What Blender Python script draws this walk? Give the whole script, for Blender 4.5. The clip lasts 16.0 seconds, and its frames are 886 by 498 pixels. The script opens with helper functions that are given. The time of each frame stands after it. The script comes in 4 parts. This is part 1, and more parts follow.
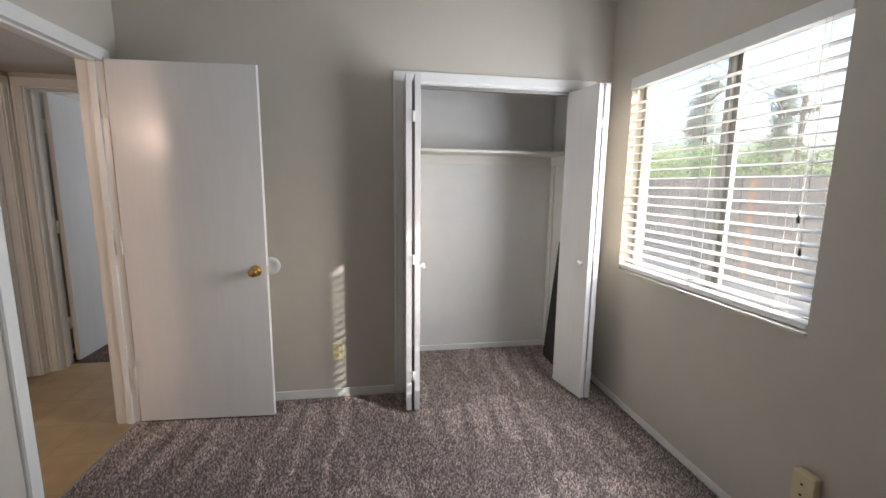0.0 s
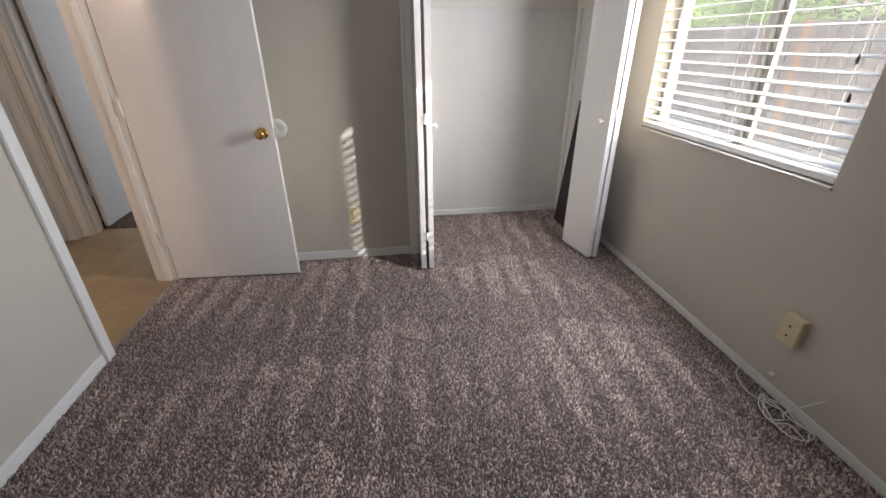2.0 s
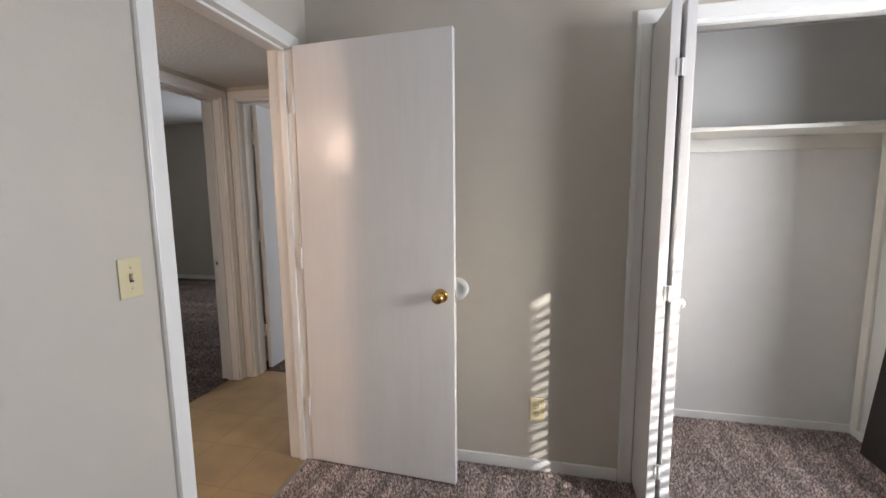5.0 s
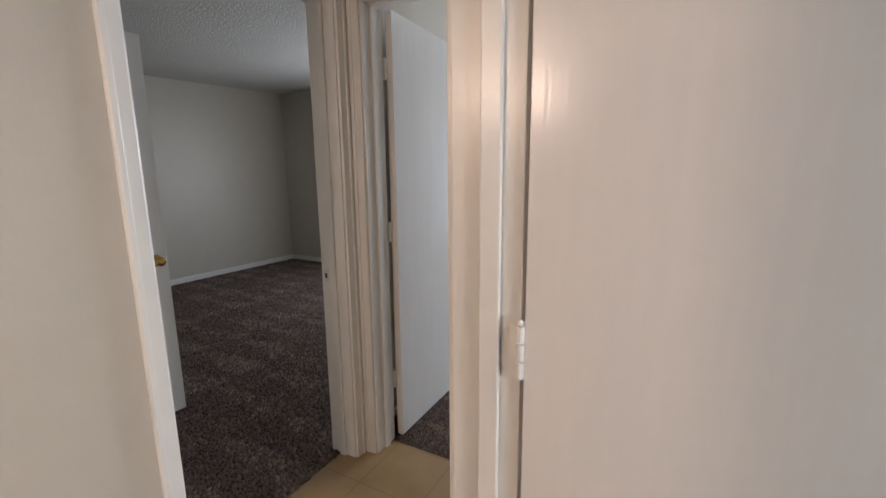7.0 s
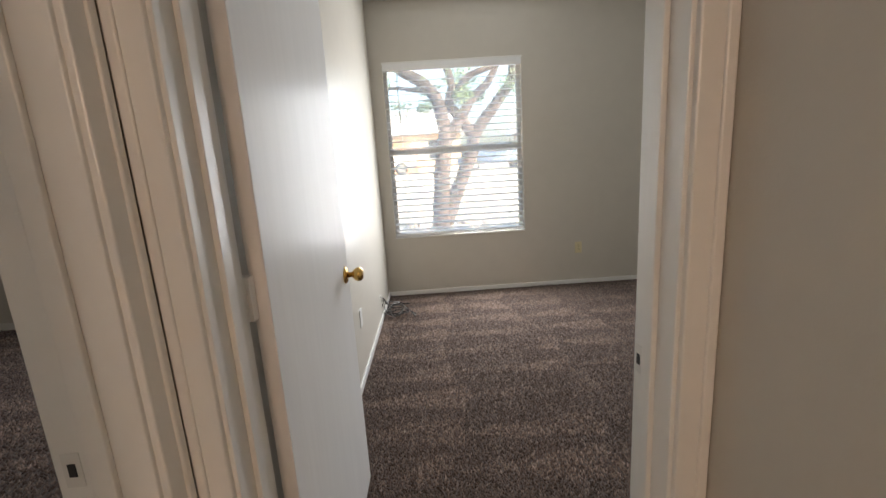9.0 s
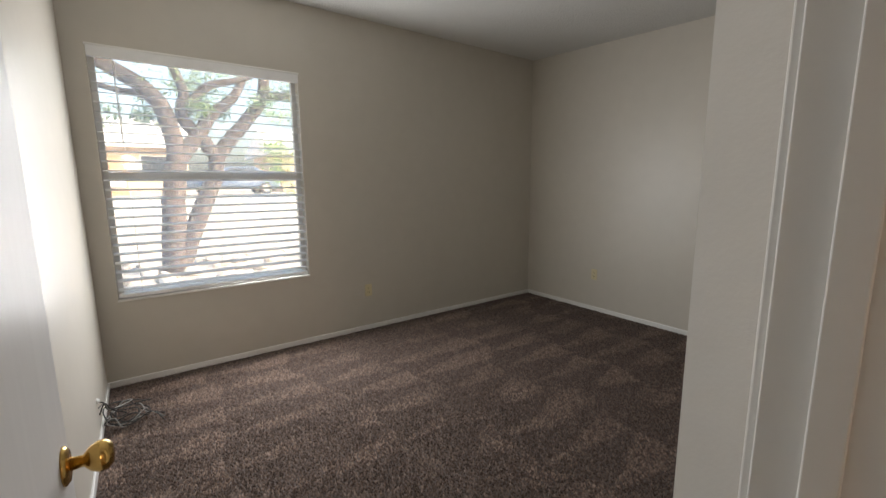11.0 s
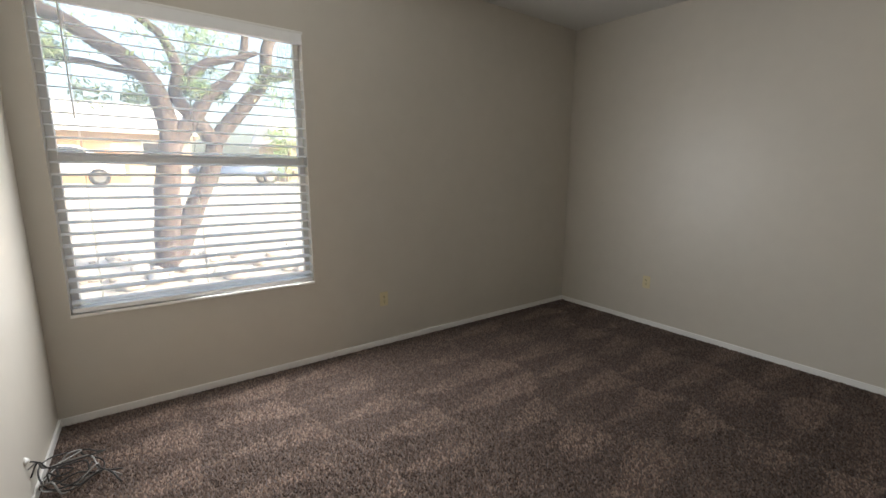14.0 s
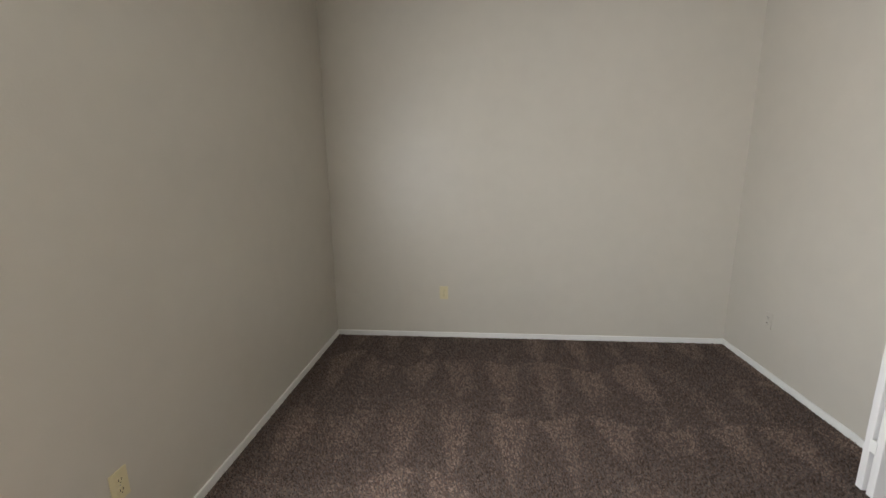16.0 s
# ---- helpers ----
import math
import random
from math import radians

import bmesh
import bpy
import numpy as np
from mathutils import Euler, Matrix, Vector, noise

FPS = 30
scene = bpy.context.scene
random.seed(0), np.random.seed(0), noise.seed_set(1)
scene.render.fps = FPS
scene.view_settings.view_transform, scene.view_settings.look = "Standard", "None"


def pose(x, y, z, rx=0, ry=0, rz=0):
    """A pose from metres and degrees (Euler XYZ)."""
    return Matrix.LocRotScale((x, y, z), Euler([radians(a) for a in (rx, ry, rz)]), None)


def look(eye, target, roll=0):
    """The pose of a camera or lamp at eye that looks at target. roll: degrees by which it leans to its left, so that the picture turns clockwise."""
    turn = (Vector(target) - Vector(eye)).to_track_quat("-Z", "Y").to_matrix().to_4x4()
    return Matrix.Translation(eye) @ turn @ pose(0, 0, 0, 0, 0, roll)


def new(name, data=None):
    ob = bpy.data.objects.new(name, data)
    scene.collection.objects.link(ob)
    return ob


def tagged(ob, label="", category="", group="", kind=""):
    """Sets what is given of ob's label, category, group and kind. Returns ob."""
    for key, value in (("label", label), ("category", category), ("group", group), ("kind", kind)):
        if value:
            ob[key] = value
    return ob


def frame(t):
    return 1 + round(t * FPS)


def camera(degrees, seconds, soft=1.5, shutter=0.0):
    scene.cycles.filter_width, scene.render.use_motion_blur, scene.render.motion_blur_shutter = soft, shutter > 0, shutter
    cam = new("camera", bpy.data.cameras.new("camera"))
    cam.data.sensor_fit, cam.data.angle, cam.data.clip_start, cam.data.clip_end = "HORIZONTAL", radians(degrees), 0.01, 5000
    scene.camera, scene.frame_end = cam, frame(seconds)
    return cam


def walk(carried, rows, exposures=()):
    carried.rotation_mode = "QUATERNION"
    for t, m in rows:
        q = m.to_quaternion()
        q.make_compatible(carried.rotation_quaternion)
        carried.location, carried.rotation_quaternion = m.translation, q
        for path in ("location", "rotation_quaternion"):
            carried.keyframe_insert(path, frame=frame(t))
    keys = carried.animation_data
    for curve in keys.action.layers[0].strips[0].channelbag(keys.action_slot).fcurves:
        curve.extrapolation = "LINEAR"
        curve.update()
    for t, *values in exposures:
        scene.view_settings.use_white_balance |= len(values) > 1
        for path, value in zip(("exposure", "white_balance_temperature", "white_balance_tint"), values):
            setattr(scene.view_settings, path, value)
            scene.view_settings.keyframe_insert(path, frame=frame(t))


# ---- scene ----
cam = camera(93.8, 16.0)
PATH = [
    (0, (0.181, 0.187, 1.421), (0.497, 2.138, 1.114), 0.7),
    (0.5, (0.183, 0.183, 1.443), (0.516, 2.143, 1.222), 0.1),
    (1, (0.187, 0.19, 1.444), (0.507, 2.13, 1.081), -0.3),
    (1.5, (0.177, 0.199, 1.408), (0.444, 2.06, 0.726), -0.4),
    (2, (0.168, 0.197, 1.366), (0.409, 1.97, 0.473), -0.3),
    (2.5, (0.169, 0.198, 1.377), (0.42, 1.981, 0.506), -0.2),
    (3, (0.175, 0.213, 1.413), (0.433, 2.1, 0.802), -0.3),
    (3.5, (0.153, 0.245, 1.414), (0.357, 2.195, 1.018), -1.0),
    (4, (0.12, 0.36, 1.379), (0.14, 2.339, 1.093), -1.7),
    (4.5, (0.088, 0.637, 1.358), (-0.168, 2.605, 1.113), -1.4),
    (5, (-0.099, 0.913, 1.349), (-0.537, 2.848, 1.103), -0.6),
    (5.2, (-0.178, 1.017, 1.365), (-0.683, 2.936, 1.112), -0.3),
    (7.3, (-1.135, 2.236, 1.33), (-2.094, 3.953, 0.968), -0.7),
    (7.5, (-1.205, 2.3, 1.325), (-2.114, 4.04, 0.942), -0.6),
    (8, (-1.445, 2.446, 1.29), (-2.117, 4.289, 0.905), -2.3),
    (8.5, (-1.654, 2.652, 1.276), (-2.03, 4.58, 0.901), -4.1),
    (9, (-1.807, 2.902, 1.308), (-1.762, 4.862, 0.913), -3.6),
    (9.5, (-1.915, 3.114, 1.322), (-1.486, 5.023, 0.91), -3.3),
    (10, (-1.945, 3.35, 1.32), (-1.179, 5.146, 0.884), -2.7),
    (10.2, (-1.955, 3.421, 1.324), (-1.054, 5.15, 0.878), -2.5),
    (12.3, (-2.033, 3.575, 1.494), (-0.779, 5.127, 1.354), -1.0),
    (12.5, (-2.031, 3.587, 1.476), (-0.801, 5.156, 1.311), -0.9),
    (13, (-1.959, 3.68, 1.447), (-0.835, 5.318, 1.211), -0.3),
    (13.5, (-1.828, 3.845, 1.426), (-0.821, 5.546, 1.123), 0.3),
    (14, (-1.783, 4.177, 1.371), (-0.644, 5.782, 1.021), 0.2),
    (14.5, (-1.724, 4.569, 1.379), (-0.336, 5.959, 1.001), -0.7),
    (15, (-1.682, 5.003, 1.436), (-0.029, 6.065, 1.061), -1.2),
    (15.5, (-1.627, 5.49, 1.441), (0.227, 6.131, 1.052), -0.5),
    (16, (-1.457, 5.825, 1.476), (0.495, 6.003, 1.075), -0.7),
]
walk(cam, [(t, look(eye, target, roll)) for t, eye, target, roll in PATH],
     [(0, 2.45, 6000, 11), (1, 2.45, 6000, 11), (2, 2.6, 6000, 12), (3.5, 2.5, 6000, 11), (5, 2.8, 6000, 12), (8, 2.8, 6200, 11), (9, 2.8, 6600, 11), (10, 2.5, 6800, 12), (12.5, 2.45, 6700, 12), (15, 2.8, 6700, 11), (16, 3.2, 6600, 11)])

# ---- world and large lights ----
SUN_TO = Vector((1.0, -0.72, 0.60)).normalized()  # towards the sun
world = bpy.data.worlds.new("sky")
scene.world = world
world.use_nodes = True
wn = world.node_tree.nodes
sky = wn.new("ShaderNodeTexSky")
sky.sky_type, sky.sun_disc = "NISHITA", False
sky.sun_elevation = math.asin(SUN_TO.z)
sky.sun_rotation = math.atan2(SUN_TO.x, SUN_TO.y)
sky.air_density, sky.dust_density, sky.ozone_density = 1.0, 6.0, 1.0
world.node_tree.links.new(sky.outputs[0], wn["Background"].inputs[0])
wn["Background"].inputs[1].default_value = 0.15

sun = new("sun", bpy.data.lights.new("sun", "SUN"))
sun.data.energy, sun.data.angle, sun.data.color = 1.3, radians(0.7), (1.0, 0.93, 0.82)
sun.matrix_world = look((8, -6, 6), Vector((8, -6, 6)) - SUN_TO)

hall_bulb = new("hall_bulb", bpy.data.lights.new("hall_bulb", "POINT"))
hall_bulb.data.energy, hall_bulb.data.color, hall_bulb.data.shadow_soft_size = 5.8, (1.0, 0.72, 0.54), 0.12
hall_bulb.location = (-2.10, 0.68, 1.86)


def daylight(m, x, z, w, h, watts, tint=(0.95, 0.97, 1.0), y=0.001):
    """A lamp in a window's opening for the light of the sky: local x across, y outward, z up from the sill."""
    lamp_ob = new("window_daylight", bpy.data.lights.new("window_daylight", "AREA"))
    lamp_ob.data.shape, lamp_ob.data.size, lamp_ob.data.size_y = "RECTANGLE", w, h
    lamp_ob.data.energy, lamp_ob.data.color = watts, tint
    lamp_ob.matrix_world = m @ look((x, y, z), (x, -1, z))
    return lamp_ob


# the sky's light in the third bedroom's window, which is not seen itself
daylight(pose(-4.30, 6.84, 0.632), 0.65, 0.78, 1.2, 1.4, 4.8)


def slat_daylight(m, x, w, z0, pitch, n, watts, tint):
    """The sky's light in a blind's plane: slim lamps along the front edges of every third slat."""
    for i in range(0, n, 3):
        daylight(m, x, z0 + i * pitch, w, 0.003, watts * 3 / n, tint)


slat_daylight(pose(1.742, 2.634, 0.893, 0, 0, -90), 0.80, 0.78, 0.064, 0.0510, 20, 5.6, (0.95, 0.97, 1.0))
slat_daylight(pose(-2.18, 7.08, 0.615), 0.94, 0.70, 0.064, 0.0625, 24, 10.8, (0.92, 0.96, 1.0))


# ---- materials ----
def material(name, base, rough=0.5, metal=0.0, vary=0.08, grain=30.0, bump=0.0, bump_scale=200.0, stretch=(1, 1, 1), blotch=1.6, coat=0.0):
    """A painted or natural surface: two scales of tone, and a fine relief."""
    m = bpy.data.materials.new(name)
    m.use_nodes = True
    n, l = m.node_tree.nodes, m.node_tree.links
    b = n["Principled BSDF"]
    b.inputs["Roughness"].default_value, b.inputs["Metallic"].default_value = rough, metal
    b.inputs["Coat Weight"].default_value = coat
    geo = n.new("ShaderNodeNewGeometry")
    mp = n.new("ShaderNodeMapping")
    mp.inputs["Scale"].default_value = stretch
    l.new(geo.outputs["Position"], mp.inputs[0])
    fine, wide = n.new("ShaderNodeTexNoise"), n.new("ShaderNodeTexNoise")
    fine.inputs["Scale"].default_value, fine.inputs["Detail"].default_value = grain, 3
    wide.inputs["Scale"].default_value, wide.inputs["Detail"].default_value = blotch, 3
    for t in (fine, wide):
        l.new(mp.outputs[0], t.inputs["Vector"])
    add = n.new("ShaderNodeMath")
    add.operation = "ADD"
    l.new(fine.outputs["Fac"], add.inputs[0])
    l.new(wide.outputs["Fac"], add.inputs[1])
    ramp = n.new("ShaderNodeMapRange")
    ramp.inputs["From Min"].default_value, ramp.inputs["From Max"].default_value = 0.6, 1.4
    ramp.inputs["To Min"].default_value, ramp.inputs["To Max"].default_value = 1 - vary, 1 + vary
    l.new(add.outputs[0], ramp.inputs["Value"])
    mul = n.new("ShaderNodeVectorMath")
    mul.operation = "SCALE"
    mul.inputs[0].default_value = base
    l.new(ramp.outputs[0], mul.inputs["Scale"])
    l.new(mul.outputs[0], b.inputs["Base Color"])
    if bump:
        rel = n.new("ShaderNodeTexNoise")
        rel.inputs["Scale"].default_value, rel.inputs["Detail"].default_value = bump_scale, 2
        l.new(mp.outputs[0], rel.inputs["Vector"])
        bn = n.new("ShaderNodeBump")
        bn.inputs["Strength"].default_value, bn.inputs["Distance"].default_value = bump, 0.01
        l.new(rel.outputs["Fac"], bn.inputs["Height"])
        l.new(bn.outputs[0], b.inputs["Normal"])
    return m


WALL = material("taupe wall paint", (0.56, 0.52, 0.453), 0.40, vary=0.03, grain=9, bump=0.045, bump_scale=95)
WALL.node_tree.nodes["Principled BSDF"].inputs["Specular IOR Level"].default_value = 0.55
CLOSET_PAINT = material("pale closet paint", (0.74, 0.72, 0.69), 0.5, vary=0.03, grain=9, bump=0.06, bump_scale=95)
CEIL = material("sprayed ceiling texture", (0.66, 0.65, 0.62), 0.9, vary=0.05, grain=60, bump=0.9, bump_scale=70)
TRIM = material("white gloss trim paint", (0.80, 0.79, 0.76), 0.28, vary=0.03, grain=14, bump=0.015, bump_scale=60)
DOOR = material("brushed white door enamel", (0.78, 0.77, 0.76), 0.32, vary=0.03, grain=8, bump=0.04, bump_scale=16, stretch=(6, 6, 0.4))
DOOR.node_tree.nodes["Principled BSDF"].inputs["Specular IOR Level"].default_value = 0.012
DOOR_SATIN = material("white satin door paint", (0.79, 0.77, 0.755), 0.23, vary=0.03, grain=8, bump=0.03, bump_scale=16, stretch=(6, 6, 0.5))
BRASS = material("worn polished brass", (0.62, 0.40, 0.13), 0.2, 1.0, vary=0.15, grain=80)
STEEL = material("dull steel", (0.45, 0.43, 0.40), 0.4, 1.0, vary=0.1, grain=80)
IVORY = material("ivory plastic", (0.66, 0.58, 0.36), 0.35, vary=0.03)
WHITE_PLASTIC = material("white plastic", (0.80, 0.79, 0.76), 0.35, vary=0.03)
CLEAR_PLASTIC = material("pale rubber", (0.72, 0.72, 0.70), 0.3, vary=0.03)
DARK = material("dark slot", (0.02, 0.02, 0.02), 0.6)
SLAT = material("white blind slat", (0.82, 0.82, 0.81), 0.4, vary=0.03, grain=20)
CORD = material("white cord", (0.78, 0.77, 0.73), 0.7)
BLACK_CABLE = material("black cable", (0.03, 0.03, 0.03), 0.5)
ALU = material("grey aluminium window frame", (0.34, 0.34, 0.33), 0.45, 0.6, vary=0.08, grain=50)
WHITE_FRAME = material("white vinyl window frame", (0.72, 0.71, 0.68), 0.4, vary=0.04)
SHELF = material("cream shelf paint", (0.76, 0.73, 0.66), 0.4, vary=0.04, grain=10)
PLANK = material("dark brown board", (0.022, 0.015, 0.013), 0.65, vary=0.2, grain=14, stretch=(4, 4, 0.6))
FENCE = material("weathered dark fence wood", (0.20, 0.17, 0.16), 0.85, vary=0.35, grain=12, bump=0.3, bump_scale=40, stretch=(5, 5, 0.5))
FENCE_WARM = material("sunlit red fence wood", (0.36, 0.20, 0.12), 0.85, vary=0.35, grain=12, bump=0.3, bump_scale=40, stretch=(5, 5, 0.5))
BARK = material("grey brown bark", (0.085, 0.062, 0.055), 0.9, vary=0.4, grain=18, bump=0.7, bump_scale=26, stretch=(2, 2, 0.5))
STUCCO = material("tan stucco", (0.52, 0.40, 0.29), 0.9, vary=0.06, bump=0.3, bump_scale=60)
ORANGE_WALL = material("orange brown painted wall", (0.45, 0.24, 0.13), 0.8, vary=0.1)
ROOF = material("pale grey roof shingle", (0.72, 0.71, 0.69), 0.9, vary=0.12, grain=3)
CONCRETE = material("pale concrete", (0.50, 0.49, 0.46), 0.9, vary=0.08, grain=5, blotch=0.5)
ASPHALT = material("grey asphalt", (0.10, 0.10, 0.10), 0.95, vary=0.12, grain=20)
EARTH = material("dry pale gravel earth", (0.46, 0.41, 0.35), 0.95, vary=0.22, grain=9, bump=0.5, bump_scale=30, blotch=0.4)
ROCK = material("pale river rock", (0.50, 0.44, 0.38), 0.85, vary=0.2, grain=12, bump=0.2, bump_scale=40)
CAR_WHITE = material("white car paint", (0.75, 0.75, 0.76), 0.15, coat=0.6, vary=0.02)
CAR_BLUE = material("blue car paint", (0.12, 0.16, 0.24), 0.15, coat=0.6, vary=0.02)
TYRE = material("black tyre rubber", (0.025, 0.025, 0.025), 0.8)
CAR_GLASS = material("dark car glass", (0.03, 0.035, 0.04), 0.08)
POLE = material("weathered pole wood", (0.16, 0.12, 0.09), 0.9, vary=0.25, grain=8)


def leaf_material(name, base):
    m = material(name, base, 0.6, vary=0.35, grain=3.0, blotch=0.7)
    b = m.node_tree.nodes["Principled BSDF"]
    b.inputs["Transmission Weight"].default_value = 0.0
    b.inputs["Subsurface Weight"].default_value = 0.0
    return m


LEAF = leaf_material("fine feathery green leaf", (0.13, 0.20, 0.075))
HEDGE = leaf_material("bright hedge leaf", (0.15, 0.24, 0.045))
PINE = leaf_material("grey green pine needle", (0.17, 0.21, 0.14))


def bulb_glass():
    m = bpy.data.materials.new("glowing lamp glass")
    m.use_nodes = True
    b = m.node_tree.nodes["Principled BSDF"]
    b.inputs["Base Color"].default_value = (0.9, 0.85, 0.75, 1)
    b.inputs["Emission Color"].default_value = (1.0, 0.66, 0.38, 1)
    b.inputs["Emission Strength"].default_value = 0.5
    return m


LAMP_GLASS = bulb_glass()


def pane_glass(name, tint, dirt):
    m = bpy.data.materials.new(name)
    m.use_nodes = True
    n, l = m.node_tree.nodes, m.node_tree.links
    clear, gloss, mix = n.new("ShaderNodeBsdfTransparent"), n.new("ShaderNodeBsdfGlossy"), n.new("ShaderNodeMixShader")
    dust, film = n.new("ShaderNodeBsdfTranslucent"), n.new("ShaderNodeMixShader")
    clear.inputs[0].default_value = tint
    dust.inputs[0].default_value = (0.85, 0.87, 0.88, 1)
    gloss.inputs["Roughness"].default_value = 0.02
    mix.inputs[0].default_value, film.inputs[0].default_value = 0.05, dirt
    l.new(clear.outputs[0], film.inputs[1])
    l.new(dust.outputs[0], film.inputs[2])
    l.new(film.outputs[0], mix.inputs[1])
    l.new(gloss.outputs[0], mix.inputs[2])
    l.new(mix.outputs[0], n["Material Output"].inputs["Surface"])
    return m


GLASS = pane_glass("blue-grey window glass", (0.80, 0.82, 0.82, 1), 0.022)
DUSTY_GLASS = pane_glass("dusty window glass", (0.94, 0.96, 0.95, 1), 0.13)


def carpet_material(name, turn, pitch, stroke, tone, tint=(1.0, 1.0, 1.0), marks=(0.86, 1.24)):
    """Tweedy cut pile: light and dark yarns, with the broad bands that a vacuum cleaner leaves."""
    m = bpy.data.materials.new(name)
    m.use_nodes = True
    n, l = m.node_tree.nodes, m.node_tree.links
    b = n["Principled BSDF"]
    b.inputs["Roughness"].default_value = 0.95
    b.inputs["Specular IOR Level"].default_value = 0.15
    b.inputs["Sheen Weight"].default_value = 0.12
    geo = n.new("ShaderNodeNewGeometry")
    ramp = n.new("ShaderNodeValToRGB")
    e = ramp.color_ramp.elements
    e[0].position, e[0].color = 0.0, (0.085 * tone * tint[0], 0.066 * tone * tint[1], 0.060 * tone * tint[2], 1)
    e[1].position, e[1].color = 1.0, (0.34 * tone * tint[0], 0.292 * tone * tint[1], 0.272 * tone * tint[2], 1)
    mid = ramp.color_ramp.elements.new(0.5)
    mid.color = (0.175 * tone * tint[0], 0.142 * tone * tint[1], 0.131 * tone * tint[2], 1)
    l.new(geo.outputs["Random Per Island"], ramp.inputs[0])
    def math_node(op, *ins):
        q = n.new("ShaderNodeMath")
        q.operation = op
        for k, v in enumerate(ins):
            if isinstance(v, (int, float)):
                q.inputs[k].default_value = v
            else:
                l.new(v, q.inputs[k])
        return q.outputs[0]
    warp = n.new("ShaderNodeTexNoise")
    warp.inputs["Scale"].default_value, warp.inputs["Detail"].default_value = 1.7, 3
    l.new(geo.outputs["Position"], warp.inputs["Vector"])
    mp = n.new("ShaderNodeMapping")
    mp.inputs["Rotation"].default_value = (0, 0, turn)
    l.new(geo.outputs["Position"], mp.inputs[0])
    sep, wsep = n.new("ShaderNodeSeparateXYZ"), n.new("ShaderNodeSeparateXYZ")
    l.new(mp.outputs[0], sep.inputs[0])
    l.new(warp.outputs["Color"], wsep.inputs[0])
    u = math_node("MULTIPLY", math_node("ADD", sep.outputs[0], math_node("MULTIPLY", wsep.outputs[0], 0.22)), 1 / pitch)
    v = math_node("MULTIPLY", math_node("ADD", sep.outputs[1], math_node("MULTIPLY", wsep.outputs[1], 0.9)), 1 / stroke)
    off = math_node("ABSOLUTE", math_node("SUBTRACT", math_node("FRACT", u), 0.5))
    width = math_node("MULTIPLY", math_node("FRACT", v), 0.42)
    wedge = n.new("ShaderNodeMapRange")
    wedge.interpolation_type = "SMOOTHSTEP"
    wedge.inputs["From Min"].default_value, wedge.inputs["From Max"].default_value = -0.09, 0.09
    l.new(math_node("SUBTRACT", width, off), wedge.inputs["Value"])
    wide = n.new("ShaderNodeMapRange")
    wide.inputs["From Min"].default_value, wide.inputs["From Max"].default_value = 0.36, 0.54
    l.new(wsep.outputs[2], wide.inputs["Value"])
    mark = math_node("MULTIPLY", wedge.outputs[0], wide.outputs[0])
    rng = n.new("ShaderNodeMapRange")
    rng.inputs["To Min"].default_value, rng.inputs["To Max"].default_value = marks
    l.new(mark, rng.inputs["Value"])
    mul = n.new("ShaderNodeVectorMath")
    mul.operation = "SCALE"
    l.new(ramp.outputs[0], mul.inputs[0])
    l.new(rng.outputs[0], mul.inputs["Scale"])
    l.new(mul.outputs[0], b.inputs["Base Color"])
    return m


# One carpet in two copies: each room's brightness is put into its tone.
CARPET = carpet_material("brown grey cut pile carpet, lit copy", 0.06, 0.17, 0.8, 2.1, (1.03, 0.985, 0.945), (0.80, 1.26))
CARPET_C = carpet_material("brown cut pile carpet, darkened copy", 1.57, 0.30, 0.62, 0.66, (1.14, 0.96, 0.83), (0.80, 1.34))
CARPET_BACK = material("carpet backing", (0.13, 0.105, 0.095), 0.95, vary=0.5, grain=150, bump=0.6, bump_scale=160)


def vinyl_material():
    """Tan stone-look sheet vinyl with faint tile lines."""
    m = material("tan stone-look vinyl", (0.34, 0.235, 0.12), 0.32, vary=0.22, grain=7, blotch=2.2)
    n, l = m.node_tree.nodes, m.node_tree.links
    b = n["Principled BSDF"]
    src = b.inputs["Base Color"].links[0].from_socket
    brick = n.new("ShaderNodeTexBrick")
    brick.offset = 0.0
    brick.inputs["Scale"].default_value = 1.0
    brick.inputs["Brick Width"].default_value, brick.inputs["Row Height"].default_value = 0.305, 0.305
    brick.inputs["Mortar Size"].default_value = 0.004
    brick.inputs["Color1"].default_value = (1, 1, 1, 1)
    brick.inputs["Color2"].default_value = (0.93, 0.92, 0.90, 1)
    brick.inputs["Mortar"].default_value = (0.80, 0.76, 0.70, 1)
    geo = n.new("ShaderNodeNewGeometry")
    l.new(geo.outputs["Position"], brick.inputs["Vector"])
    mul = n.new("ShaderNodeVectorMath")
    mul.operation = "MULTIPLY"
    l.new(src, mul.inputs[0])
    l.new(brick.outputs["Color"], mul.inputs[1])
    l.new(mul.outputs[0], b.inputs["Base Color"])
    return m


VINYL = vinyl_material()


# ---- building helpers ----
def finish(bm, name, mat, smooth=False):
    me = bpy.data.meshes.new(name)
    bmesh.ops.recalc_face_normals(bm, faces=bm.faces)
    bm.to_mesh(me)
    bm.free()
    if smooth:
        for p in me.polygons:
            p.use_smooth = True
    me.materials.append(mat)
    return me


def part(name, bm, mat, parent=None, label="", smooth=False):
    """Links a bmesh as one mesh object, under its thing if there is one."""
    ob = new(name, finish(bm, name, mat, smooth))
    ob.parent = parent
    return tagged(ob, label)


def thing(name, m, label, category, group="", kind=""):
    ob = new(name)
    ob.empty_display_size = 0.05
    ob.matrix_world = m
    return tagged(ob, label, category, group, kind)


